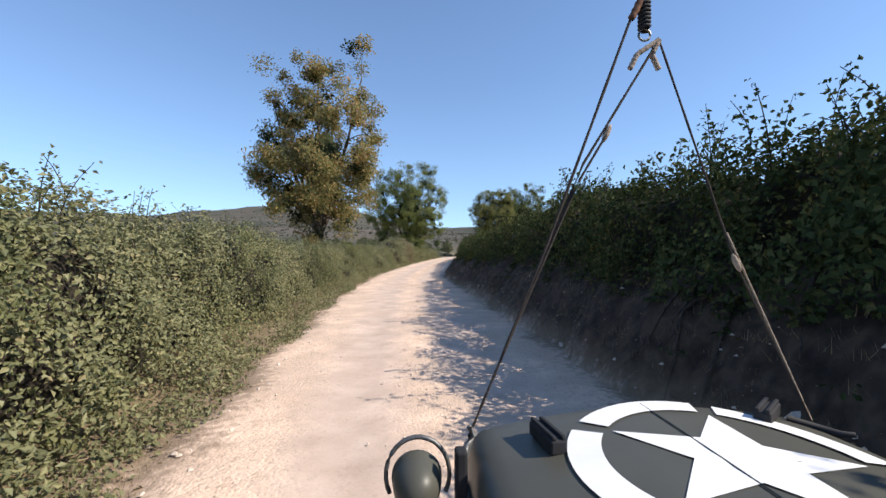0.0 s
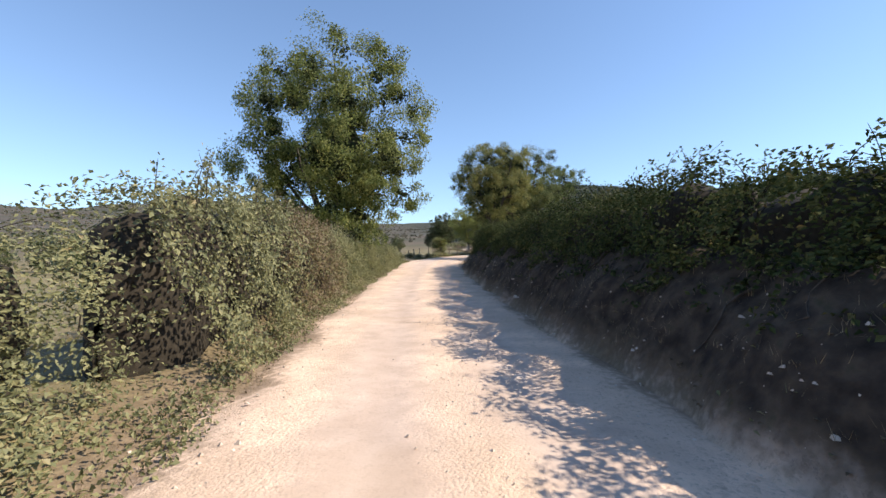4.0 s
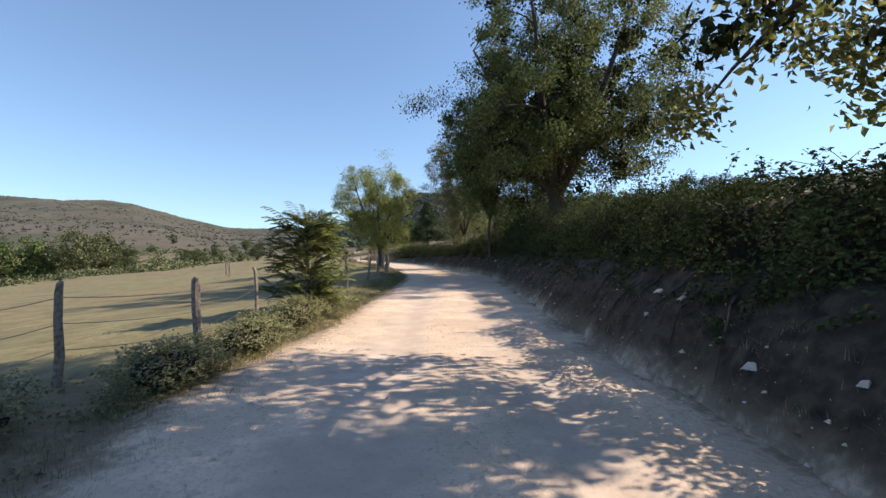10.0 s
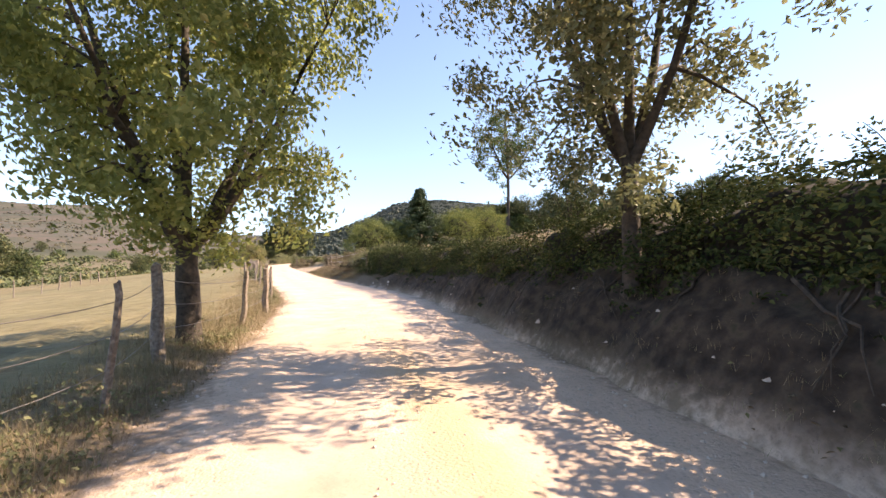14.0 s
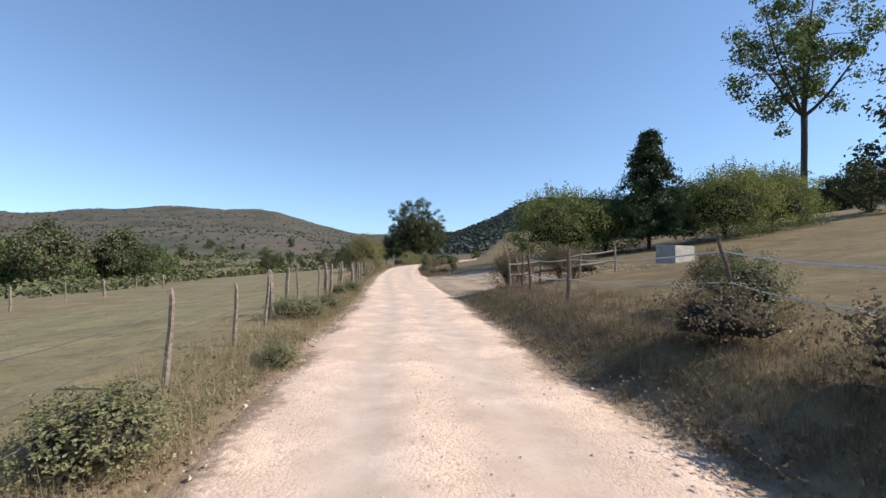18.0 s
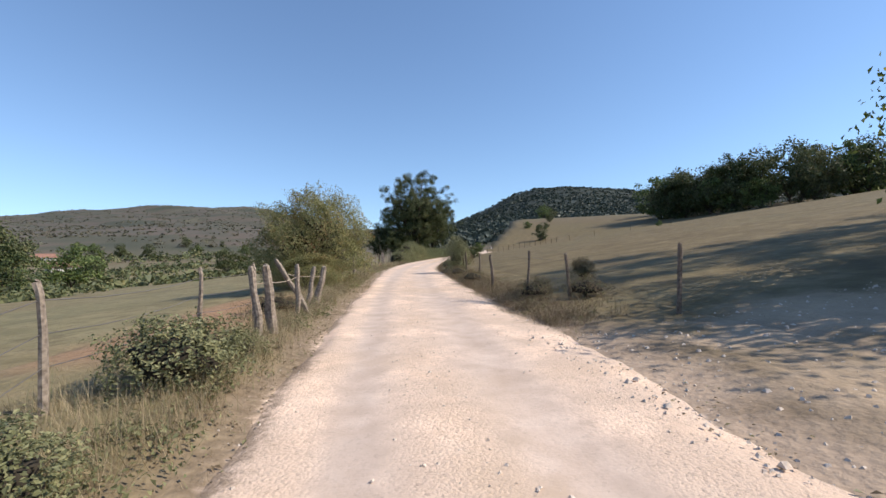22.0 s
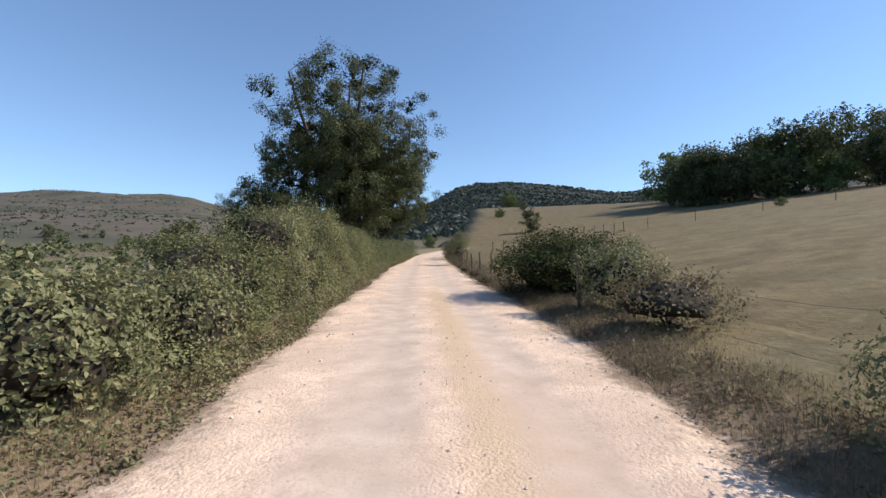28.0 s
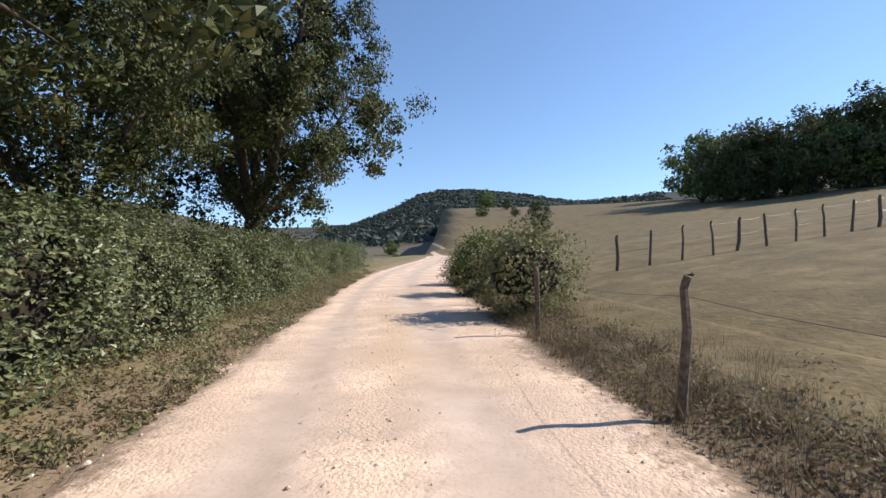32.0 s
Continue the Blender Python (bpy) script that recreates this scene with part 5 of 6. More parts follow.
def hedge_skirt(rng):
    s = np.concatenate([rng.uniform(-6, 60, 2300), rng.uniform(166, 214, 700)])
    u = np.abs(rng.normal(scale=0.42, size=len(s)))
    return s, left_edge(s) - 0.28 - 0.15 * np.sin(s * 2.1) - u, 0.07 + 0.42 * np.minimum(1, u) * rng.uniform(0.4, 1.1, len(s))


def dry_foot(rng):
    s = np.concatenate([rng.uniform(162, 186, 1000), rng.uniform(186, 210, 2000)])
    u = np.abs(rng.normal(scale=0.4, size=len(s)))
    return s, left_edge(s) - 0.2 - 0.12 * np.sin(s * 2.1) - u * np.where(s > 188, 2.4, 1.0), 0.03 + 0.24 * np.minimum(1, u) * rng.uniform(0.3, 1.1, len(s))


def fence_skirt(rng):
    s = np.concatenate([rng.uniform(62, 108, 1500), rng.uniform(108, 162, 1000)])
    s = s[(np.sin(s * 1.3) + 0.8 * np.sin(s * 0.57 + 1)) > -0.2]
    return s, left_edge(s) - 0.45 - np.abs(rng.normal(scale=0.5, size=len(s))), 0.05 + 0.38 * rng.uniform(0, 1, len(s)) ** 2 * np.clip(1 + np.sin(s * 2.9), 0.3, 1.6)


def field_skirt(rng):
    s = np.concatenate([rng.uniform(106, 119.5, 500), rng.uniform(134.8, 206, 2300)])
    return s, right_edge(s) + 0.45 + np.abs(rng.normal(scale=0.6, size=len(s))), rng.uniform(0.06, 0.34, len(s))


def bank_creepers(rng):
    s = np.concatenate([rng.uniform(-6, 50, 1500), rng.uniform(62, 103, 1300)])
    u = rng.uniform(0, 1, len(s)) ** 0.45
    keep = np.sin(s * 3.1) + np.sin(s * 7.3 + u * 5) + 2.4 * u > 0.9
    s, u = s[keep], u[keep]
    return s, right_edge(s) + 0.4 + 0.95 * u, 0.05 + 0.16 * u


def litter(name, mat, label, n, seed, size):
    """Fallen leaves and bits of stalk lying flat on the verges."""
    rng = np.random.default_rng(seed)
    s = rng.uniform(-6, 206, n)
    l = np.where(rng.uniform(size=n) < 0.7, left_edge(s) - 0.05 - np.abs(rng.normal(scale=0.5, size=n)), right_edge(s) + np.abs(rng.normal(scale=0.35, size=n)))
    x, y = along(s, l)
    at = np.stack([x, y, height(x, y, s, l) + 0.03], 1)
    tagged(new(name, mesh_of(name, *leaves(rng, at, np.tile([0.0, 0.0, 2.0], (n, 1)), size, 0.0, 0.55), mat)), label, "leaf litter", kind="stuff")


growth("bramble_skirt", DUSTY_LEAF, "low dusty brambles and nettles at the hedge foot", "brambles", hedge_skirt, 121, 20, 0.055, 0.24)
growth("dry_bramble_foot", DRY_LEAF, "withered reddish-brown brambles at the hedge foot", "brambles", dry_foot, 126, 18, 0.05, 0.22)
growth("fence_weeds", DUSTY_LEAF, "low green weeds under the pasture fence", "weeds", fence_skirt, 122, 16, 0.05, 0.22)
growth("field_weeds", DRY_LEAF, "low dry brown weeds between track and field", "weeds", field_skirt, 123, 18, 0.05, 0.26)
growth("bank_ivy", SHADE_TONED_LEAF, "dark ivy hanging over the earth bank", "ivy", bank_creepers, 124, 16, 0.07, 0.2)
litter("leaf_litter", DRY_LEAF, "dry brown leaves scattered on the verges", 15000, 125, 0.055)


def bank_roots():
    """Bare roots that hang out of the bank under the hedge."""
    rng = np.random.default_rng(126)
    out = []
    for s in np.concatenate([rng.uniform(-5, 49, 90), rng.uniform(63, 102, 70)]):
        u0, drift = rng.uniform(0.75, 1.05), rng.normal(scale=0.35)
        ss = s + drift * np.linspace(0, 1, 6) + rng.normal(scale=0.03, size=6)
        ll = right_edge(ss) + 0.22 + np.linspace(u0, rng.uniform(0.05, 0.5), 6)
        x, y = along(ss, ll)
        out.append(tube(np.stack([x, y, height(x, y, ss, ll) + 0.05], 1), np.linspace(rng.uniform(0.012, 0.03), 0.004, 6), 5, 0, 0.1))
    tagged(new("bank_roots", mesh_of("bank_roots", *gather(out), BARK)), "bare roots hanging from the earth bank", "roots", kind="stuff")


bank_roots()
grass("verge_grass", GRASS_MAT, "short dry grass and weeds along the verge", left_verge, 101, 0.10, 10)
grass("bank_grass", GRASS_MAT, "dry grass along the field side of the track", right_verge, 102, 0.11, 10)
grass("tall_dry_grass", GRASS_MAT, "tall straw-coloured grass under the fence", tall_left, 103, 0.22, 18)
grass("field_edge_grass", GRASS_MAT, "tall brown grass at the field edge", tall_right, 104, 0.2, 16)
grass("dry_brush", BRUSH_MAT, "low dry brown brush between track and field", brush, 107, 0.30, 28)
grass("seeding_grass", GRASS_MAT, "pale seeding grass tufts at the fence", pale_tufts, 108, 0.34, 20)
grass("verge_weeds", BRUSH_MAT, "withered weeds at the hedge foot", litter_weeds, 109, 0.16, 10)
grass("shade_grass", GREEN_GRASS_MAT, "green grass in the shade below the fence", shade_grass, 105, 0.14, 12)
grass("pasture_grass", GRASS_MAT, "grazed dry pasture grass beyond the fences", pasture, 106, 0.085, 6)


def stones(name, label, n, seed, spots, lo, hi):
    rng = np.random.default_rng(seed)
    s, l = spots(rng, n)
    x, y = along(s, l)
    z = np.where((l > -1.7) & (l < right_edge(s) + 0.2), 0.02, height(x, y, s, l))
    octa = np.array([[1, 0, -0.2], [0, 1, -0.2], [-1, 0, -0.2], [0, -1, -0.2], [0.4, 0.2, 0.6], [-0.4, -0.1, 0.55]], float)
    f = np.array([[0, 1, 4], [1, 2, 5], [1, 5, 4], [2, 3, 5], [3, 0, 4], [3, 4, 5]])
    size = lo + (hi - lo) * rng.uniform(size=n) ** 3
    a = rng.uniform(0, 6.28, n)
    v = octa[None] * (size[:, None, None] * rng.uniform(0.6, 1.25, (n, 6, 1)))
    c, d = np.cos(a)[:, None], np.sin(a)[:, None]
    v = np.stack([v[:, :, 0] * c - v[:, :, 1] * d + x[:, None], v[:, :, 0] * d + v[:, :, 1] * c + y[:, None], v[:, :, 2] + z[:, None] + 0.2 * size[:, None]], 2)
    q = (np.arange(n)[:, None, None] * 6 + f[None]).reshape(-1, 3)
    tagged(new(name, mesh_of(name, v.reshape(-1, 3), q, STONE_MAT)), label, "stones", kind="stuff")


def on_road(rng, n):
    return rng.uniform(-3, 200, n), rng.choice([-1.45, 0.5, 0.55, 2.45, 0.45, 2.2], n) + rng.normal(scale=0.3, size=n)


def on_edge(rng, n):
    return rng.uniform(-3, 200, n), np.where(rng.uniform(size=n) < 0.5, -1.7, 2.8) + rng.normal(scale=0.25, size=n)


def on_yard(rng, n):
    west = rng.uniform(size=n) < 0.35
    return np.where(west, rng.uniform(57, 64.5, n), rng.uniform(119.5, 134, n)), np.where(west, -1.2 - 3.6 * rng.uniform(0, 1, n), 2.4 + 11 * rng.uniform(0, 1, n) ** 1.3)


stones("loose_gravel", "loose pale stones lying on the track", 24000, 111, on_road, 0.005, 0.022)
stones("edge_stones", "pale stones pushed to the track's edges", 9000, 112, on_edge, 0.006, 0.036)
def on_bank(rng, n):
    s = np.concatenate([rng.uniform(-5, 50, n // 2), rng.uniform(62, 103, n - n // 2)])
    return s, right_edge(s) + 0.3 + 0.7 * rng.uniform(0, 1, n) ** 2


stones("bank_stones", "pale limestones sticking out of the earth bank", 150, 114, on_bank, 0.02, 0.1)
stones("yard_stones", "stones on the open farm entrance", 9000, 113, on_yard, 0.008, 0.045)


# ---- fences ----
def post_mesh(seed, tall, r, mat):
    rng = np.random.default_rng(seed)
    z = np.array([-0.25, 0.0, tall * 0.3, tall * 0.62, tall * 0.9, tall * 0.985, tall])
    w = rng.normal(scale=0.012, size=(7, 2))
    v, q = tube(np.stack([w[:, 0], w[:, 1], z], 1), r * np.array([1.1, 1.08, 1.0, 0.95, 0.9, 0.8, 0.45]), 7, seed, 0.09)
    return mesh_of("post", v, q, mat)


POSTS = [post_mesh(200 + i, 1.25, (0.046, 0.056, 0.038, 0.078)[i], POST_WOOD) for i in range(4)]
DARK_POSTS = [post_mesh(210 + i, 1.25, (0.045, 0.055, 0.04)[i], DARK_WOOD) for i in range(3)]


def wire_mesh(points, r, mat):
    v, q = tube(points, np.full(len(points), r), 4)
    return mesh_of("wire", v, q, mat)


def fence(label, posts, kinds, wires, wire_mat=None, r=0.004, group="field fences", seed=0):
    """posts: s, l, height and lean in degrees across and along the track. wires: heights as parts of the post's height."""
    rng = random.Random(seed)
    s0, l0 = posts[0][:2]
    x0, y0 = along(s0, l0)
    root = thing("fence", pose(x0, y0, lift(x0, y0)), label, "fence", group)
    back = root.matrix_basis.inverted()
    tops = []
    for i, p in enumerate(posts):
        s, l, h, *tilt = (*p, 0, 0)[:5]
        x, y = along(s, l)
        m = Matrix.LocRotScale((x, y, lift(x, y)), Euler((radians(tilt[1] + rng.uniform(-3, 3)), radians(tilt[0] + rng.uniform(-4, 4)), heading(s) - math.pi / 2)), (1, 1, h / 1.25))
        ob = part("post", rng.choice(kinds), root)
        ob.matrix_basis = back @ m
        tops.append([m @ Vector((0, 0, 1.25 * u)) for u in wires])
    for k in range(len(wires)):
        pts = []
        for a, b in zip(tops[:-1], tops[1:]):
            pts += [tuple(back @ (a[k].lerp(b[k], u) - Vector((0, 0, 0.16 * (u - u * u) * (a[k] - b[k]).length / 2)))) for u in (0, 0.25, 0.5, 0.75)]
        pts.append(tuple(back @ tops[-1][k]))
        part("wire", wire_mesh(pts, r, wire_mat or WIRE), root, "sagging white tape" if wire_mat else "")
    return root


fence("weathered wooden post and wire fence along the pasture", [(61.5, -4.7, 1.0), (63.2, -4.5, 1.05), (65.0, -4.2, 0.95), (66.2, -4.0, 1.05), (67.4, -3.85, 1.15), (68.4, -3.0, 1.15), (70.6, -3.3, 1.1), (74.0, -3.4, 1.15), (76.6, -3.3, 1.15), (80.2, -3.4, 1.15, 8), (83.0, -3.35, 1.15), (85.5, -2.85, 1.15), (87.1, -2.75, 1.15), (88.5, -2.43, 1.2), (89.6, -2.2, 1.25), (91.0, -2.45, 1.35), (93.6, -2.1, 1.2), (95.5, -2.0, 1.2), (98.0, -2.1, 1.2), (100.6, -2.2, 1.2)], POSTS, (0.35, 0.6, 0.85), seed=1)
fence("weathered split post and wire fence in dry grass", [(s_, l_, 1.2 + 0.08 * math.sin(s_ * 5)) for s_, l_ in ((102.8, -2.3), (105.3, -2.34), (106.8, -2.25), (108.0, -2.2), (109.3, -2.33), (111.2, -2.65), (112.9, -2.75), (114.4, -2.9), (115.6, -3.3), (116.9, -3.4), (118.1, -3.4), (118.6, -2.81), (119.7, -2.62), (120.9, -3.0), (122.1, -2.65), (124.4, -2.16), (124.8, -2.8), (125.9, -2.2), (127.0, -2.1), (128.1, -2.05), (129.3, -2.0), (131.8, -2.84), (134.3, -3.0), (135.2, -2.5))], POSTS, (0.35, 0.6, 0.85), seed=2)
fence("old leaning wooden posts tied with string", [(134.1, -1.96, 1.15, -8), (134.3, -1.85, 1.15, -3), (135.9, -1.9, 1.1, -4), (136.1, -1.72, 1.4, -27, 8), (137.0, -2.0, 1.0, 8, -6), (137.2, -1.86, 1.0, 16, -8)], [POSTS[3], POSTS[1]], (0.75,), PALE_ROPE, 0.008, seed=3)
fence("weathered wooden post fence beside the low pasture", [(147.6, -2.6, 1.05), (149.3, -2.3, 1.15), (150.4, -2.1, 1.1, -18), (151.7, -2.26, 1.15, -4), (155.3, -3.1, 1.15), (158.0, -3.5, 1.2), (159.2, -3.5, 1.2), (160.7, -3.7, 1.25), (162.3, -4.0, 1.25), (163.7, -4.25, 1.25), (165.7, -4.35, 1.3), (166.9, -4.45, 1.3), (168.6, -4.8, 1.3), (170.2, -5.1, 1.3)], POSTS, (0.4, 0.8), seed=4)
fence("dark wooden posts and wire at the field gate", [(57.2, 6.8, 1.65, -7), (57.0, 5.38, 1.65, -7), (58.4, 5.43, 1.45), (58.7, 5.3, 1.65, -3)], DARK_POSTS, (0.4, 0.8), seed=5)
fence("dark wooden posts with slack white tape round the paddock", [(106.3, 4.2, 1.3), (109.6, 4.8, 1.35), (112.0, 5.6, 1.5, -14), (115.0, 4.32, 1.42), (117.2, 4.27, 1.4), (118.4, 4.5, 1.3), (119.4, 4.8, 1.35, -6)], DARK_POSTS, (0.45, 0.8), TAPE, 0.012, seed=6)
fence("grey wooden rails and posts of the paddock corner", [(119.3, 4.4, 1.15), (119.6, 5.8, 1.15), (119.8, 7.6, 1.2), (120.0, 9.4, 1.2)], POSTS, (0.45, 0.8), POST_WOOD, 0.045, seed=7)
fence("post and wire fence along the dry field", [(134.2, 5.3, 1.3), (136.6, 4.6, 1.2), (138.3, 4.2, 1.3), (140.3, 3.7, 1.25), (143.8, 4.0, 1.2), (147.2, 3.9, 1.25), (149.2, 4.1, 1.2), (151.7, 4.1, 1.25), (154.0, 3.8, 1.2), (156.3, 3.6, 1.25), (159.0, 3.6, 1.2), (161.8, 3.5, 1.2), (165.4, 3.5, 1.2), (170.7, 3.8, 1.25), (174.4, 3.5, 1.2), (176.4, 3.25, 1.25), (178.2, 3.15, 1.2), (179.6, 3.0, 1.1), (181.6, 3.0, 1.2), (183.2, 2.95, 1.25), (184.7, 2.95, 1.2), (186.3, 2.85, 1.3), (187.5, 2.85, 1.25), (189.7, 2.95, 1.2), (192.5, 3.1, 1.15), (196.0, 3.4, 1.2), (200.0, 3.6, 1.2), (204.0, 3.8, 1.2)], DARK_POSTS, (0.45, 0.85), r=0.0022, seed=8)
fence("post fence dividing the upper fields", [(198.0, 4.3, 1.2)] + [tuple(float(v[0]) for v in to_track([a], [b])) + (1.2,) for a, b in [(41.4 + 1.15 * i, 267.4 - 0.26 * i) for i in range(14)] + [(59, 263.2), (64, 261.5), (71, 259.0), (79, 256.6), (88, 254.2), (98, 251.8), (109, 249.7)]], DARK_POSTS, (0.5, 0.9), seed=9)
fence("row of far pasture fence posts", [(98 + 2.9 * i, -15.5 - 0.28 * i, 1.2) for i in range(14)], POSTS, (0.5, 0.9), seed=10)

big_post = thing("gate_post", put(*along(57.5, 7.1), -0.05, 0.4), "thick weathered gate post with a split top", "post")
part("shaft", post_mesh(230, 1.95, 0.13, POST_WOOD), big_post)
part("splinter", mesh_of("splinter", *tube([(0.06, 0.02, 1.6), (0.08, 0.03, 1.95), (0.05, 0.02, 2.15)], [0.05, 0.04, 0.012], 5, 4, 0.15), POST_WOOD), big_post)
part("band", mesh_of("band", *tube([(0.135 * math.cos(a), 0.135 * math.sin(a), 1.2 + 0.01 * math.sin(3 * a)) for a in np.linspace(0, 2 * math.pi, 15)], np.full(15, 0.006), 4), WIRE), big_post, "rusty wire loop")

# ---- farm things ----


def box_mesh(sx, sy, sz, bevel=0.02):
    bm = bmesh.new()
    bmesh.ops.create_cube(bm, size=1.0)
    bmesh.ops.scale(bm, vec=(sx, sy, sz), verts=bm.verts)
    bmesh.ops.translate(bm, vec=(0, 0, sz / 2), verts=bm.verts)
    if bevel:
        bmesh.ops.bevel(bm, geom=bm.edges[:], offset=bevel, segments=2, affect="EDGES", profile=0.5)
    return bm


trough = thing("water_trough", put(30.6, 160.0, 0.1, 0.5), "grey concrete water trough on the rise", "trough")
for name, w, d, h, x, y, z in (("base_slab", 1.9, 0.95, 0.12, 0, 0, -0.05), ("side_wall", 1.9, 0.1, 0.75, 0, -0.42, 0.06), ("side_wall", 1.9, 0.1, 0.75, 0, 0.42, 0.06), ("end_wall", 0.1, 0.74, 0.75, -0.9, 0, 0.06), ("end_wall", 0.1, 0.74, 0.75, 0.9, 0, 0.06)):
    ob = part(name, box_mesh(w, d, h, 0.015), trough, mat=CONCRETE)
    ob.location = (x, y, z)


def cottage(x, y, turn, size, label):
    e = thing("cottage", put(x, y, -0.3, turn, size), label, "house", "valley houses")
    part("wall", box_mesh(9, 6, 3.4, 0.02), e, mat=PLASTER)
    bm = bmesh.new()
    v = [bm.verts.new(c) for c in ((-4.9, -3.5, 3.3), (4.9, -3.5, 3.3), (4.9, 3.5, 3.3), (-4.9, 3.5, 3.3), (-4.9, 0, 5.4), (4.9, 0, 5.4))]
    for f in ((0, 1, 5, 4), (2, 3, 4, 5), (1, 2, 5), (3, 0, 4), (3, 2, 1, 0)):
        bm.faces.new([v[i] for i in f])
    part("roof", bm, e, mat=ROOF)
    for i in (-3, 0, 3):
        w = part("window", box_mesh(1.0, 0.12, 1.2, 0.01), e, mat=BLACK)
        w.location = (i, -3.02, 1.1)


cottage(-106, 365, 0.9, 1.0, "white plastered house with a tiled roof in the valley")
cottage(-156, 430, 0.3, 1.0, "white plastered house with a tiled roof in the valley")
cottage(-205, 475, 1.4, 1.0, "white plastered house with a tiled roof in the valley")

# ---- the old jeep at the walk's start: hood, lamp and rigging ----
JEEP = Matrix.LocRotScale((0.77, 0.0, -0.012), Euler((0, 0, radians(4))), None)
jeep = thing("jeep", JEEP, "matt olive military jeep with a white star on its hood", "jeep")


def hood_z(u, v):
    return 1.125 - 0.19 * u * u - 0.03 * max(0.0, v - 1.1) ** 2


def strip_mesh(outline, centre, lifted):
    """A thin painted shape that follows the hood, from its outline."""
    bm = bmesh.new()
    c = bm.verts.new((*centre, hood_z(*centre) + lifted))
    ring = [bm.verts.new((u, v, hood_z(u, v) + lifted)) for u, v in outline]
    for a, b in zip(ring, ring[1:] + ring[:1]):
        bm.faces.new((c, a, b))
    return bm


def hood_mesh():
    bm = bmesh.new()
    us = [-0.615, -0.61, -0.595, -0.57] + list(np.linspace(-0.53, 0.53, 17)) + [0.57, 0.595, 0.61, 0.615]
    vs = list(np.linspace(-0.15, 1.48, 18)) + [1.52, 1.54, 1.545]
    rows = []
    for v in vs:
        row = []
        for u in us:
            z = hood_z(u, v) - 0.0
            e = max(0.0, abs(u) - 0.55)
            z -= 0.05 * (1 - math.sqrt(max(0.0, 1 - (e / 0.066) ** 2))) if e < 0.066 else 0.05
            if abs(u) >= 0.614:
                z -= 0.30
            f = max(0.0, v - 1.48)
            z -= 0.06 * (f / 0.065) ** 2
            if v >= 1.545:
                z -= 0.12
            row.append(bm.verts.new((u * (1 - 0.03 * v), v, z)))
        rows.append(row)
    for a, b in zip(rows[:-1], rows[1:]):
        for i in range(len(us) - 1):
            bm.faces.new((a[i], a[i + 1], b[i + 1], b[i]))
    for f in bm.faces:
        f.smooth = True
    return bm


part("hood", hood_mesh(), jeep, mat=OLIVE)
SC = (0.055, 1.10)
tip = lambda a, r: (SC[0] + r * math.cos(a), SC[1] + r * math.sin(a))
part("star", strip_mesh([tip(radians(36 * i - 3), 0.315 if i % 2 == 0 else 0.125) for i in range(10)], SC, 0.004), jeep, "white painted star", WHITE)
for i in range(5):
    a0, a1 = radians(72 * i - 3 + 4.5), radians(72 * i - 3 + 67.5)
    bm = bmesh.new()
    prev = None
    for a in np.linspace(a0, a1, 14):
        cur = [bm.verts.new((*tip(a, r), hood_z(*tip(a, r)) + 0.004)) for r in (0.335, 0.425)]
        if prev:
            bm.faces.new((prev[0], prev[1], cur[1], cur[0]))
        prev = cur
    part("ring_segment", bm, jeep, "white painted arc round the star", WHITE)
for k, (u, v) in enumerate(((-0.50, 0.93), (-0.49, 0.965))):
    bm = bmesh.new()
    pts = [(u - 0.06, v - 0.055), (u, v), (u + 0.025, v + 0.004)]
    lo = [bm.verts.new((a, b - 0.006, hood_z(a, b) + 0.003)) for a, b in pts]
    hi = [bm.verts.new((a, b + 0.006, hood_z(a, b) + 0.003)) for a, b in pts]
    for i in range(2):
        bm.faces.new((lo[i], lo[i + 1], hi[i + 1], hi[i]))
    part("stencil_bar", bm, jeep, "white painted bar", WHITE)
for i in range(7):
    u = -0.12 + 0.031 * i
    bm = box_mesh(0.02, 0.012, 0.002, 0)
    ob = part("stencil_mark", bm, jeep, mat=WHITE)
    ob.location = (u, 1.475, hood_z(u, 1.475) + 0.002)
seam = part("hood_seam", mesh_of("hood_seam", *tube([(0.0, v, hood_z(0, v) + 0.003) for v in np.linspace(-0.1, 1.5, 9)], np.full(9, 0.0025), 4), OLIVE), jeep)
for u, v in ((-0.385, 1.29), (0.385, 1.42)):
    b = part("rest_block", box_mesh(0.05, 0.15, 0.042, 0.006), jeep, "black rubber windscreen rest", BLACK)
    b.location, b.rotation_euler = (u, v, hood_z(u, v) - 0.003), (0, 0, radians(8 if u < 0 else -50))
    for k in (-0.014, 0.014):
        r = part("rib", box_mesh(0.012, 0.15, 0.012, 0.003), b, mat=BLACK)
        r.location = (k, 0, 0.04)


def lathe(profile, n=24):
    bm = bmesh.new()
    rows = [[bm.verts.new((r * math.cos(a), r * math.sin(a), z)) for a in np.linspace(0, 2 * math.pi, n, endpoint=False)] for r, z in profile]
    for a, b in zip(rows[:-1], rows[1:]):
        for i in range(n):
            bm.faces.new((a[i], a[(i + 1) % n], b[(i + 1) % n], b[i])).smooth = True
    bm.faces.new(rows[0][::-1])
    bm.faces.new(rows[-1])
    return bm


lamp = part("lamp", lathe([(0.012, -0.105), (0.04, -0.095), (0.065, -0.07), (0.082, -0.035), (0.088, 0.0), (0.09, 0.05), (0.094, 0.055), (0.094, 0.07), (0.08, 0.075)]), jeep, "rounded olive lamp housing", OLIVE)
lamp.location, lamp.rotation_euler = (-0.755, 1.36, 0.955), (radians(-90), 0, 0)
lamp.scale = (0.82, 0.82, 0.82)
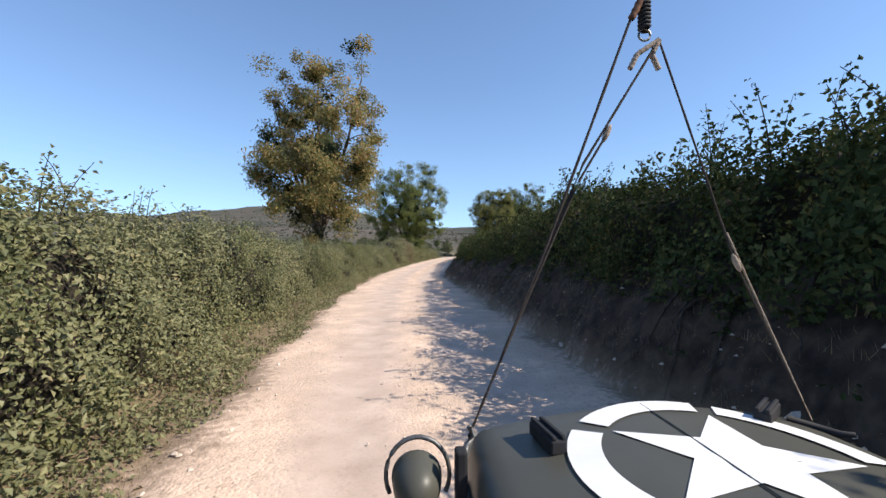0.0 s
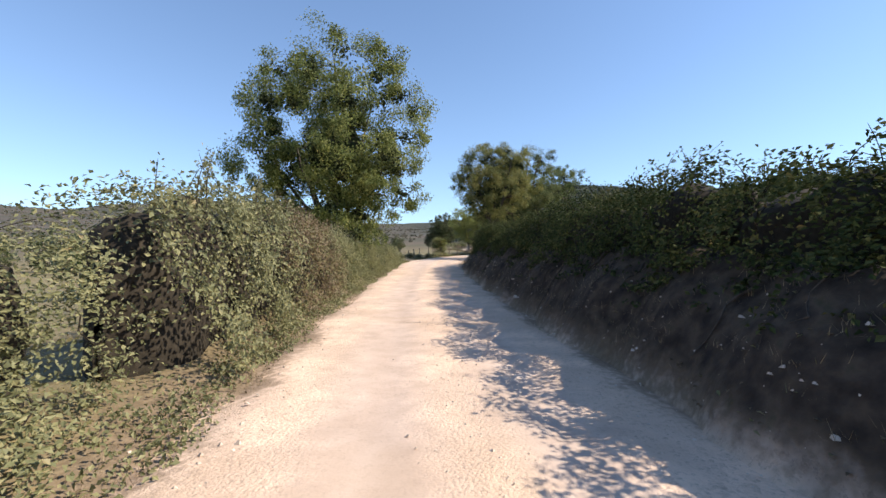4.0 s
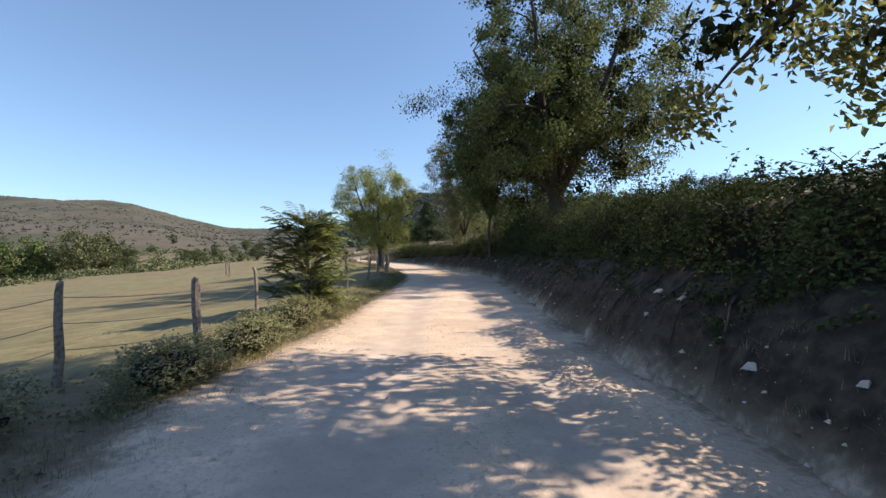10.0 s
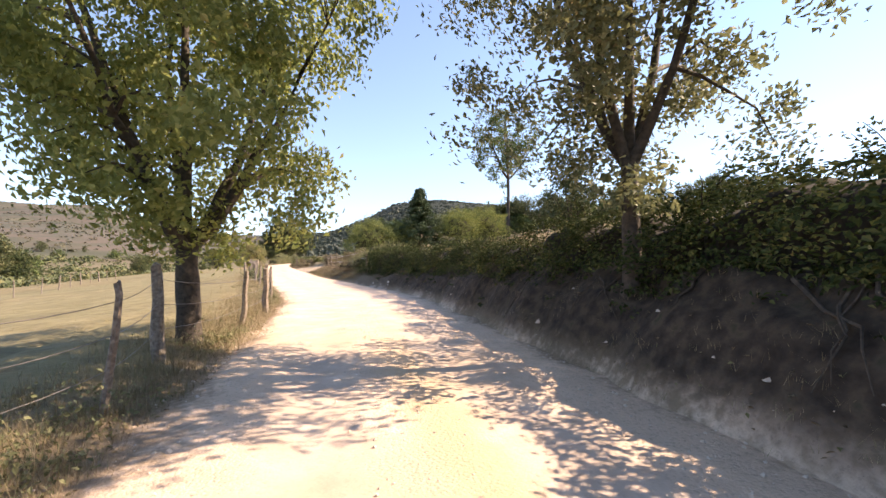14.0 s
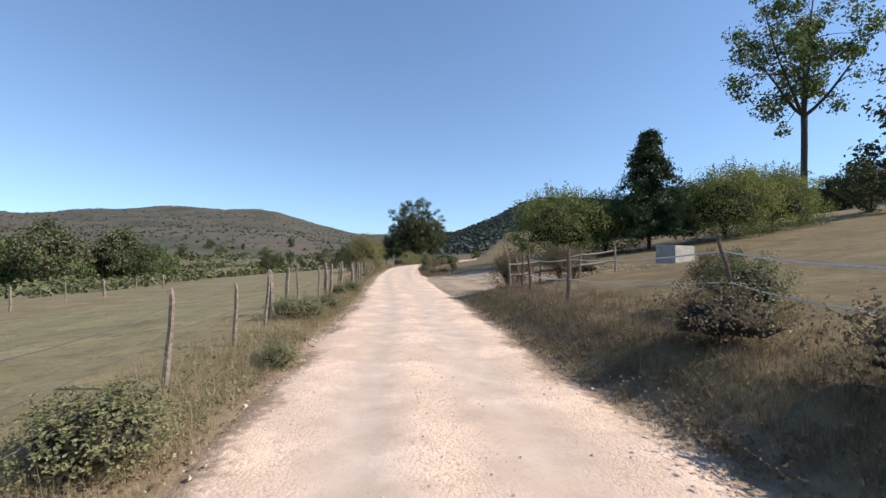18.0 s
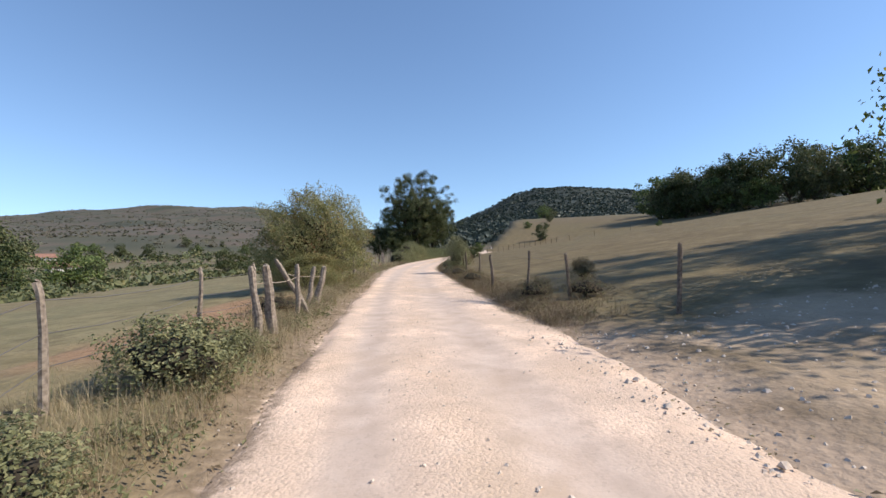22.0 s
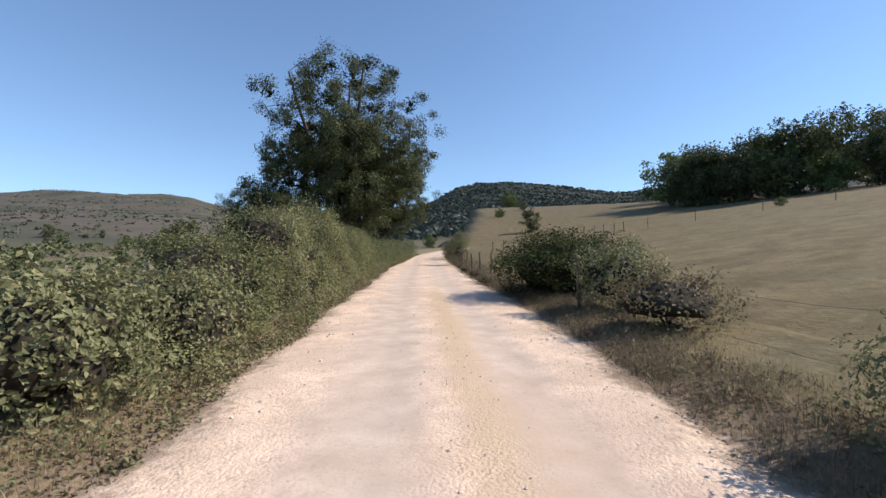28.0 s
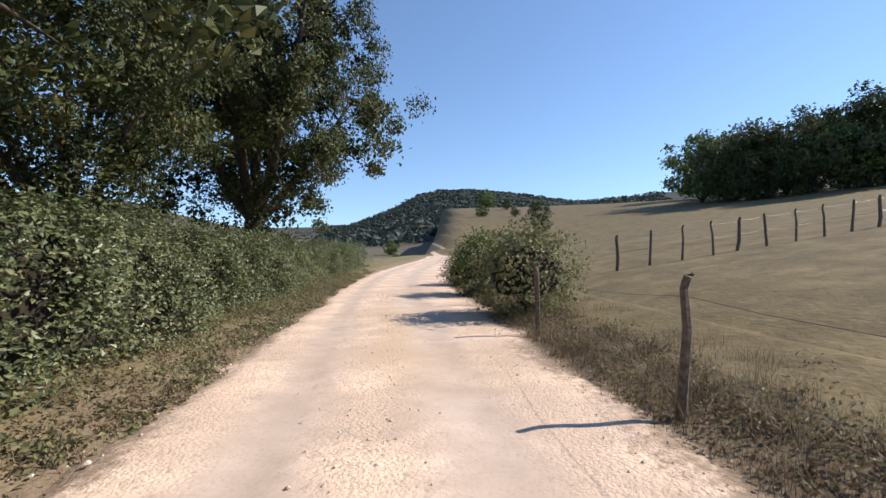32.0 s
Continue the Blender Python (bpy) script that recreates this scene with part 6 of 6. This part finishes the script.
hoop = part("lamp_guard", mesh_of("lamp_guard", *gather([tube([(-0.74 - 0.012 + 0.098 * math.cos(a), 1.42, 0.955 + 0.115 * math.sin(a)) for a in np.linspace(-0.5, math.pi + 0.5, 20)], np.full(20, 0.0075), 6)]), STEEL, True), jeep, "bent strap round the lamp")
fender = part("fender", box_mesh(0.42, 0.85, 0.05, 0.02), jeep, "flat front wing", OLIVE)
fender.location = (-0.80, 1.3, 0.62)
stalk = part("lamp_bracket", mesh_of("lamp_bracket", *tube([(-0.74, 1.36, 0.80), (-0.74, 1.36, 0.86), (-0.74, 1.37, 0.93)], [0.03, 0.022, 0.022], 8), OLIVE, True), jeep)
latch = part("hood_latch", box_mesh(0.035, 0.05, 0.17, 0.008), jeep, "dark hood catch", BLACK)
latch.location = (-0.628, 1.33, 0.90)
hook = part("catch_hook", mesh_of("catch_hook", *tube([(-0.62, 1.36, 1.02), (-0.60, 1.38, 1.06), (-0.585, 1.38, 1.09), (-0.60, 1.36, 1.12)], [0.014, 0.013, 0.012, 0.008], 6), STEEL, True), jeep)
side = part("side_panel", box_mesh(0.03, 1.7, 0.36, 0.008), jeep, mat=OLIVE)
side.location = (-0.60, 0.68, 0.52)
side = part("side_panel", box_mesh(0.03, 1.7, 0.36, 0.008), jeep, mat=OLIVE)
side.location = (0.60, 0.68, 0.52)
grille = part("grille", box_mesh(1.15, 0.04, 0.55, 0.01), jeep, mat=OLIVE)
grille.location = (0, 1.5, 0.42)
for i in range(9):
    s_ = part("grille_bar", box_mesh(0.045, 0.02, 0.4, 0.008), jeep, mat=OLIVE)
    s_.location = (-0.36 + 0.09 * i, 1.53, 0.5)
bump_bar = part("bumper", box_mesh(1.45, 0.08, 0.13, 0.015), jeep, mat=OLIVE)
bump_bar.location = (0, 1.72, 0.42)
fender2 = part("fender", box_mesh(0.42, 0.85, 0.05, 0.02), jeep, "flat front wing", OLIVE)
fender2.location = (0.80, 1.3, 0.79)
for x_ in (-0.72, 0.72):
    wheel = part("wheel", lathe([(0.10, -0.08), (0.26, -0.09), (0.355, -0.085), (0.37, -0.05), (0.37, 0.05), (0.355, 0.085), (0.26, 0.09), (0.10, 0.08)], 28), jeep, "ribbed black tyre", BLACK)
    wheel.location, wheel.rotation_euler = (x_, 1.3, 0.37), (0, radians(90), 0)
    rim = part("rim", lathe([(0.03, -0.10), (0.12, -0.098), (0.24, -0.07), (0.25, 0.07), (0.12, 0.098), (0.03, 0.10)], 24), wheel, mat=OLIVE)
APEX = (0.05, 1.47, 2.34)


def rope(name, points, r, mat, label):
    n = 22
    p = np.array(points, float)
    k = np.linspace(0, len(p) - 1, n)
    c = np.stack([np.interp(k, np.arange(len(p)), p[:, i]) for i in range(3)], 1)
    return part(name, mesh_of(name, *tube(c, r * (1 + 0.12 * np.sin(np.arange(n) * 2.3)), 6), mat, True), jeep, label)


rope("rope", [(-0.60, 1.38, 1.08), (-0.50, 1.40, 1.30), (-0.22, 1.44, 1.92), APEX], 0.0042, ROPE, "dark twisted rope")
rope("rope", [(-0.50, 1.40, 1.30), (-0.24, 1.43, 1.86), (-0.14, 1.44, 2.02)], 0.004, ROPE, "dark twisted rope")
rope("rope", [(0.56, 1.44, 1.07), (0.30, 1.45, 1.60), APEX], 0.0036, ROPE, "dark twisted rope")
rope("rope", [(0.56, 1.44, 1.07), (0.27, 1.45, 1.70)], 0.0035, PALE_ROPE, "pale doubled rope")
rope("strap", [(0.0, 1.46, 2.52), (-0.06, 1.46, 2.38), (-0.36, 1.42, 1.62), (-0.50, 1.40, 1.30)], 0.0048, ROPE, "dark brown strap")
rope("strap_sleeve", [(0.03, 1.46, 2.56), (-0.05, 1.46, 2.40)], 0.012, STRAP, "brown leather sleeve")
for u, w in ((0.30, 1.60), (-0.14, 2.02)):
    k = part("knot", lathe([(0.003, -0.032), (0.008, -0.02), (0.010, 0.0), (0.008, 0.02), (0.003, 0.032)], 10), jeep, "pale rope knot", PALE_ROPE)
    k.location, k.rotation_euler = (u, 1.445, w), (0, radians(-25 if u > 0 else 25), 0)
for sgn in (-1, 1):
    rope("loop", [APEX, (0.025 * sgn, 1.47, 2.29), (0.05 * sgn, 1.47, 2.24)], 0.009, PALE_ROPE, "pale spliced rope loop")
turns = 7
part("spring", mesh_of("spring", *tube([(0.016 * math.cos(a), 1.47 + 0.016 * math.sin(a), 2.37 + 0.09 * a / (2 * math.pi * turns)) for a in np.linspace(0, 2 * math.pi * turns, 90)], np.full(90, 0.006), 5), BLACK, True), jeep, "black coil spring")
part("ring", mesh_of("ring", *tube([(0.02 * math.cos(a), 1.47, 2.355 + 0.02 * math.sin(a)) for a in np.linspace(0, 2 * math.pi, 14)], np.full(14, 0.004), 5), STEEL, True), jeep)
part("ring", mesh_of("ring", *tube([(0.02 * math.cos(a), 1.47, 2.48 + 0.025 * math.sin(a)) for a in np.linspace(0, 2 * math.pi, 14)], np.full(14, 0.004), 5), STEEL, True), jeep)
bar = part("windscreen_catch", mesh_of("windscreen_catch", *tube([(0.48, 1.45, 1.08), (0.58, 1.36, 1.06), (0.60, 1.33, 1.07)], [0.012, 0.012, 0.008], 6), BLACK, True), jeep)
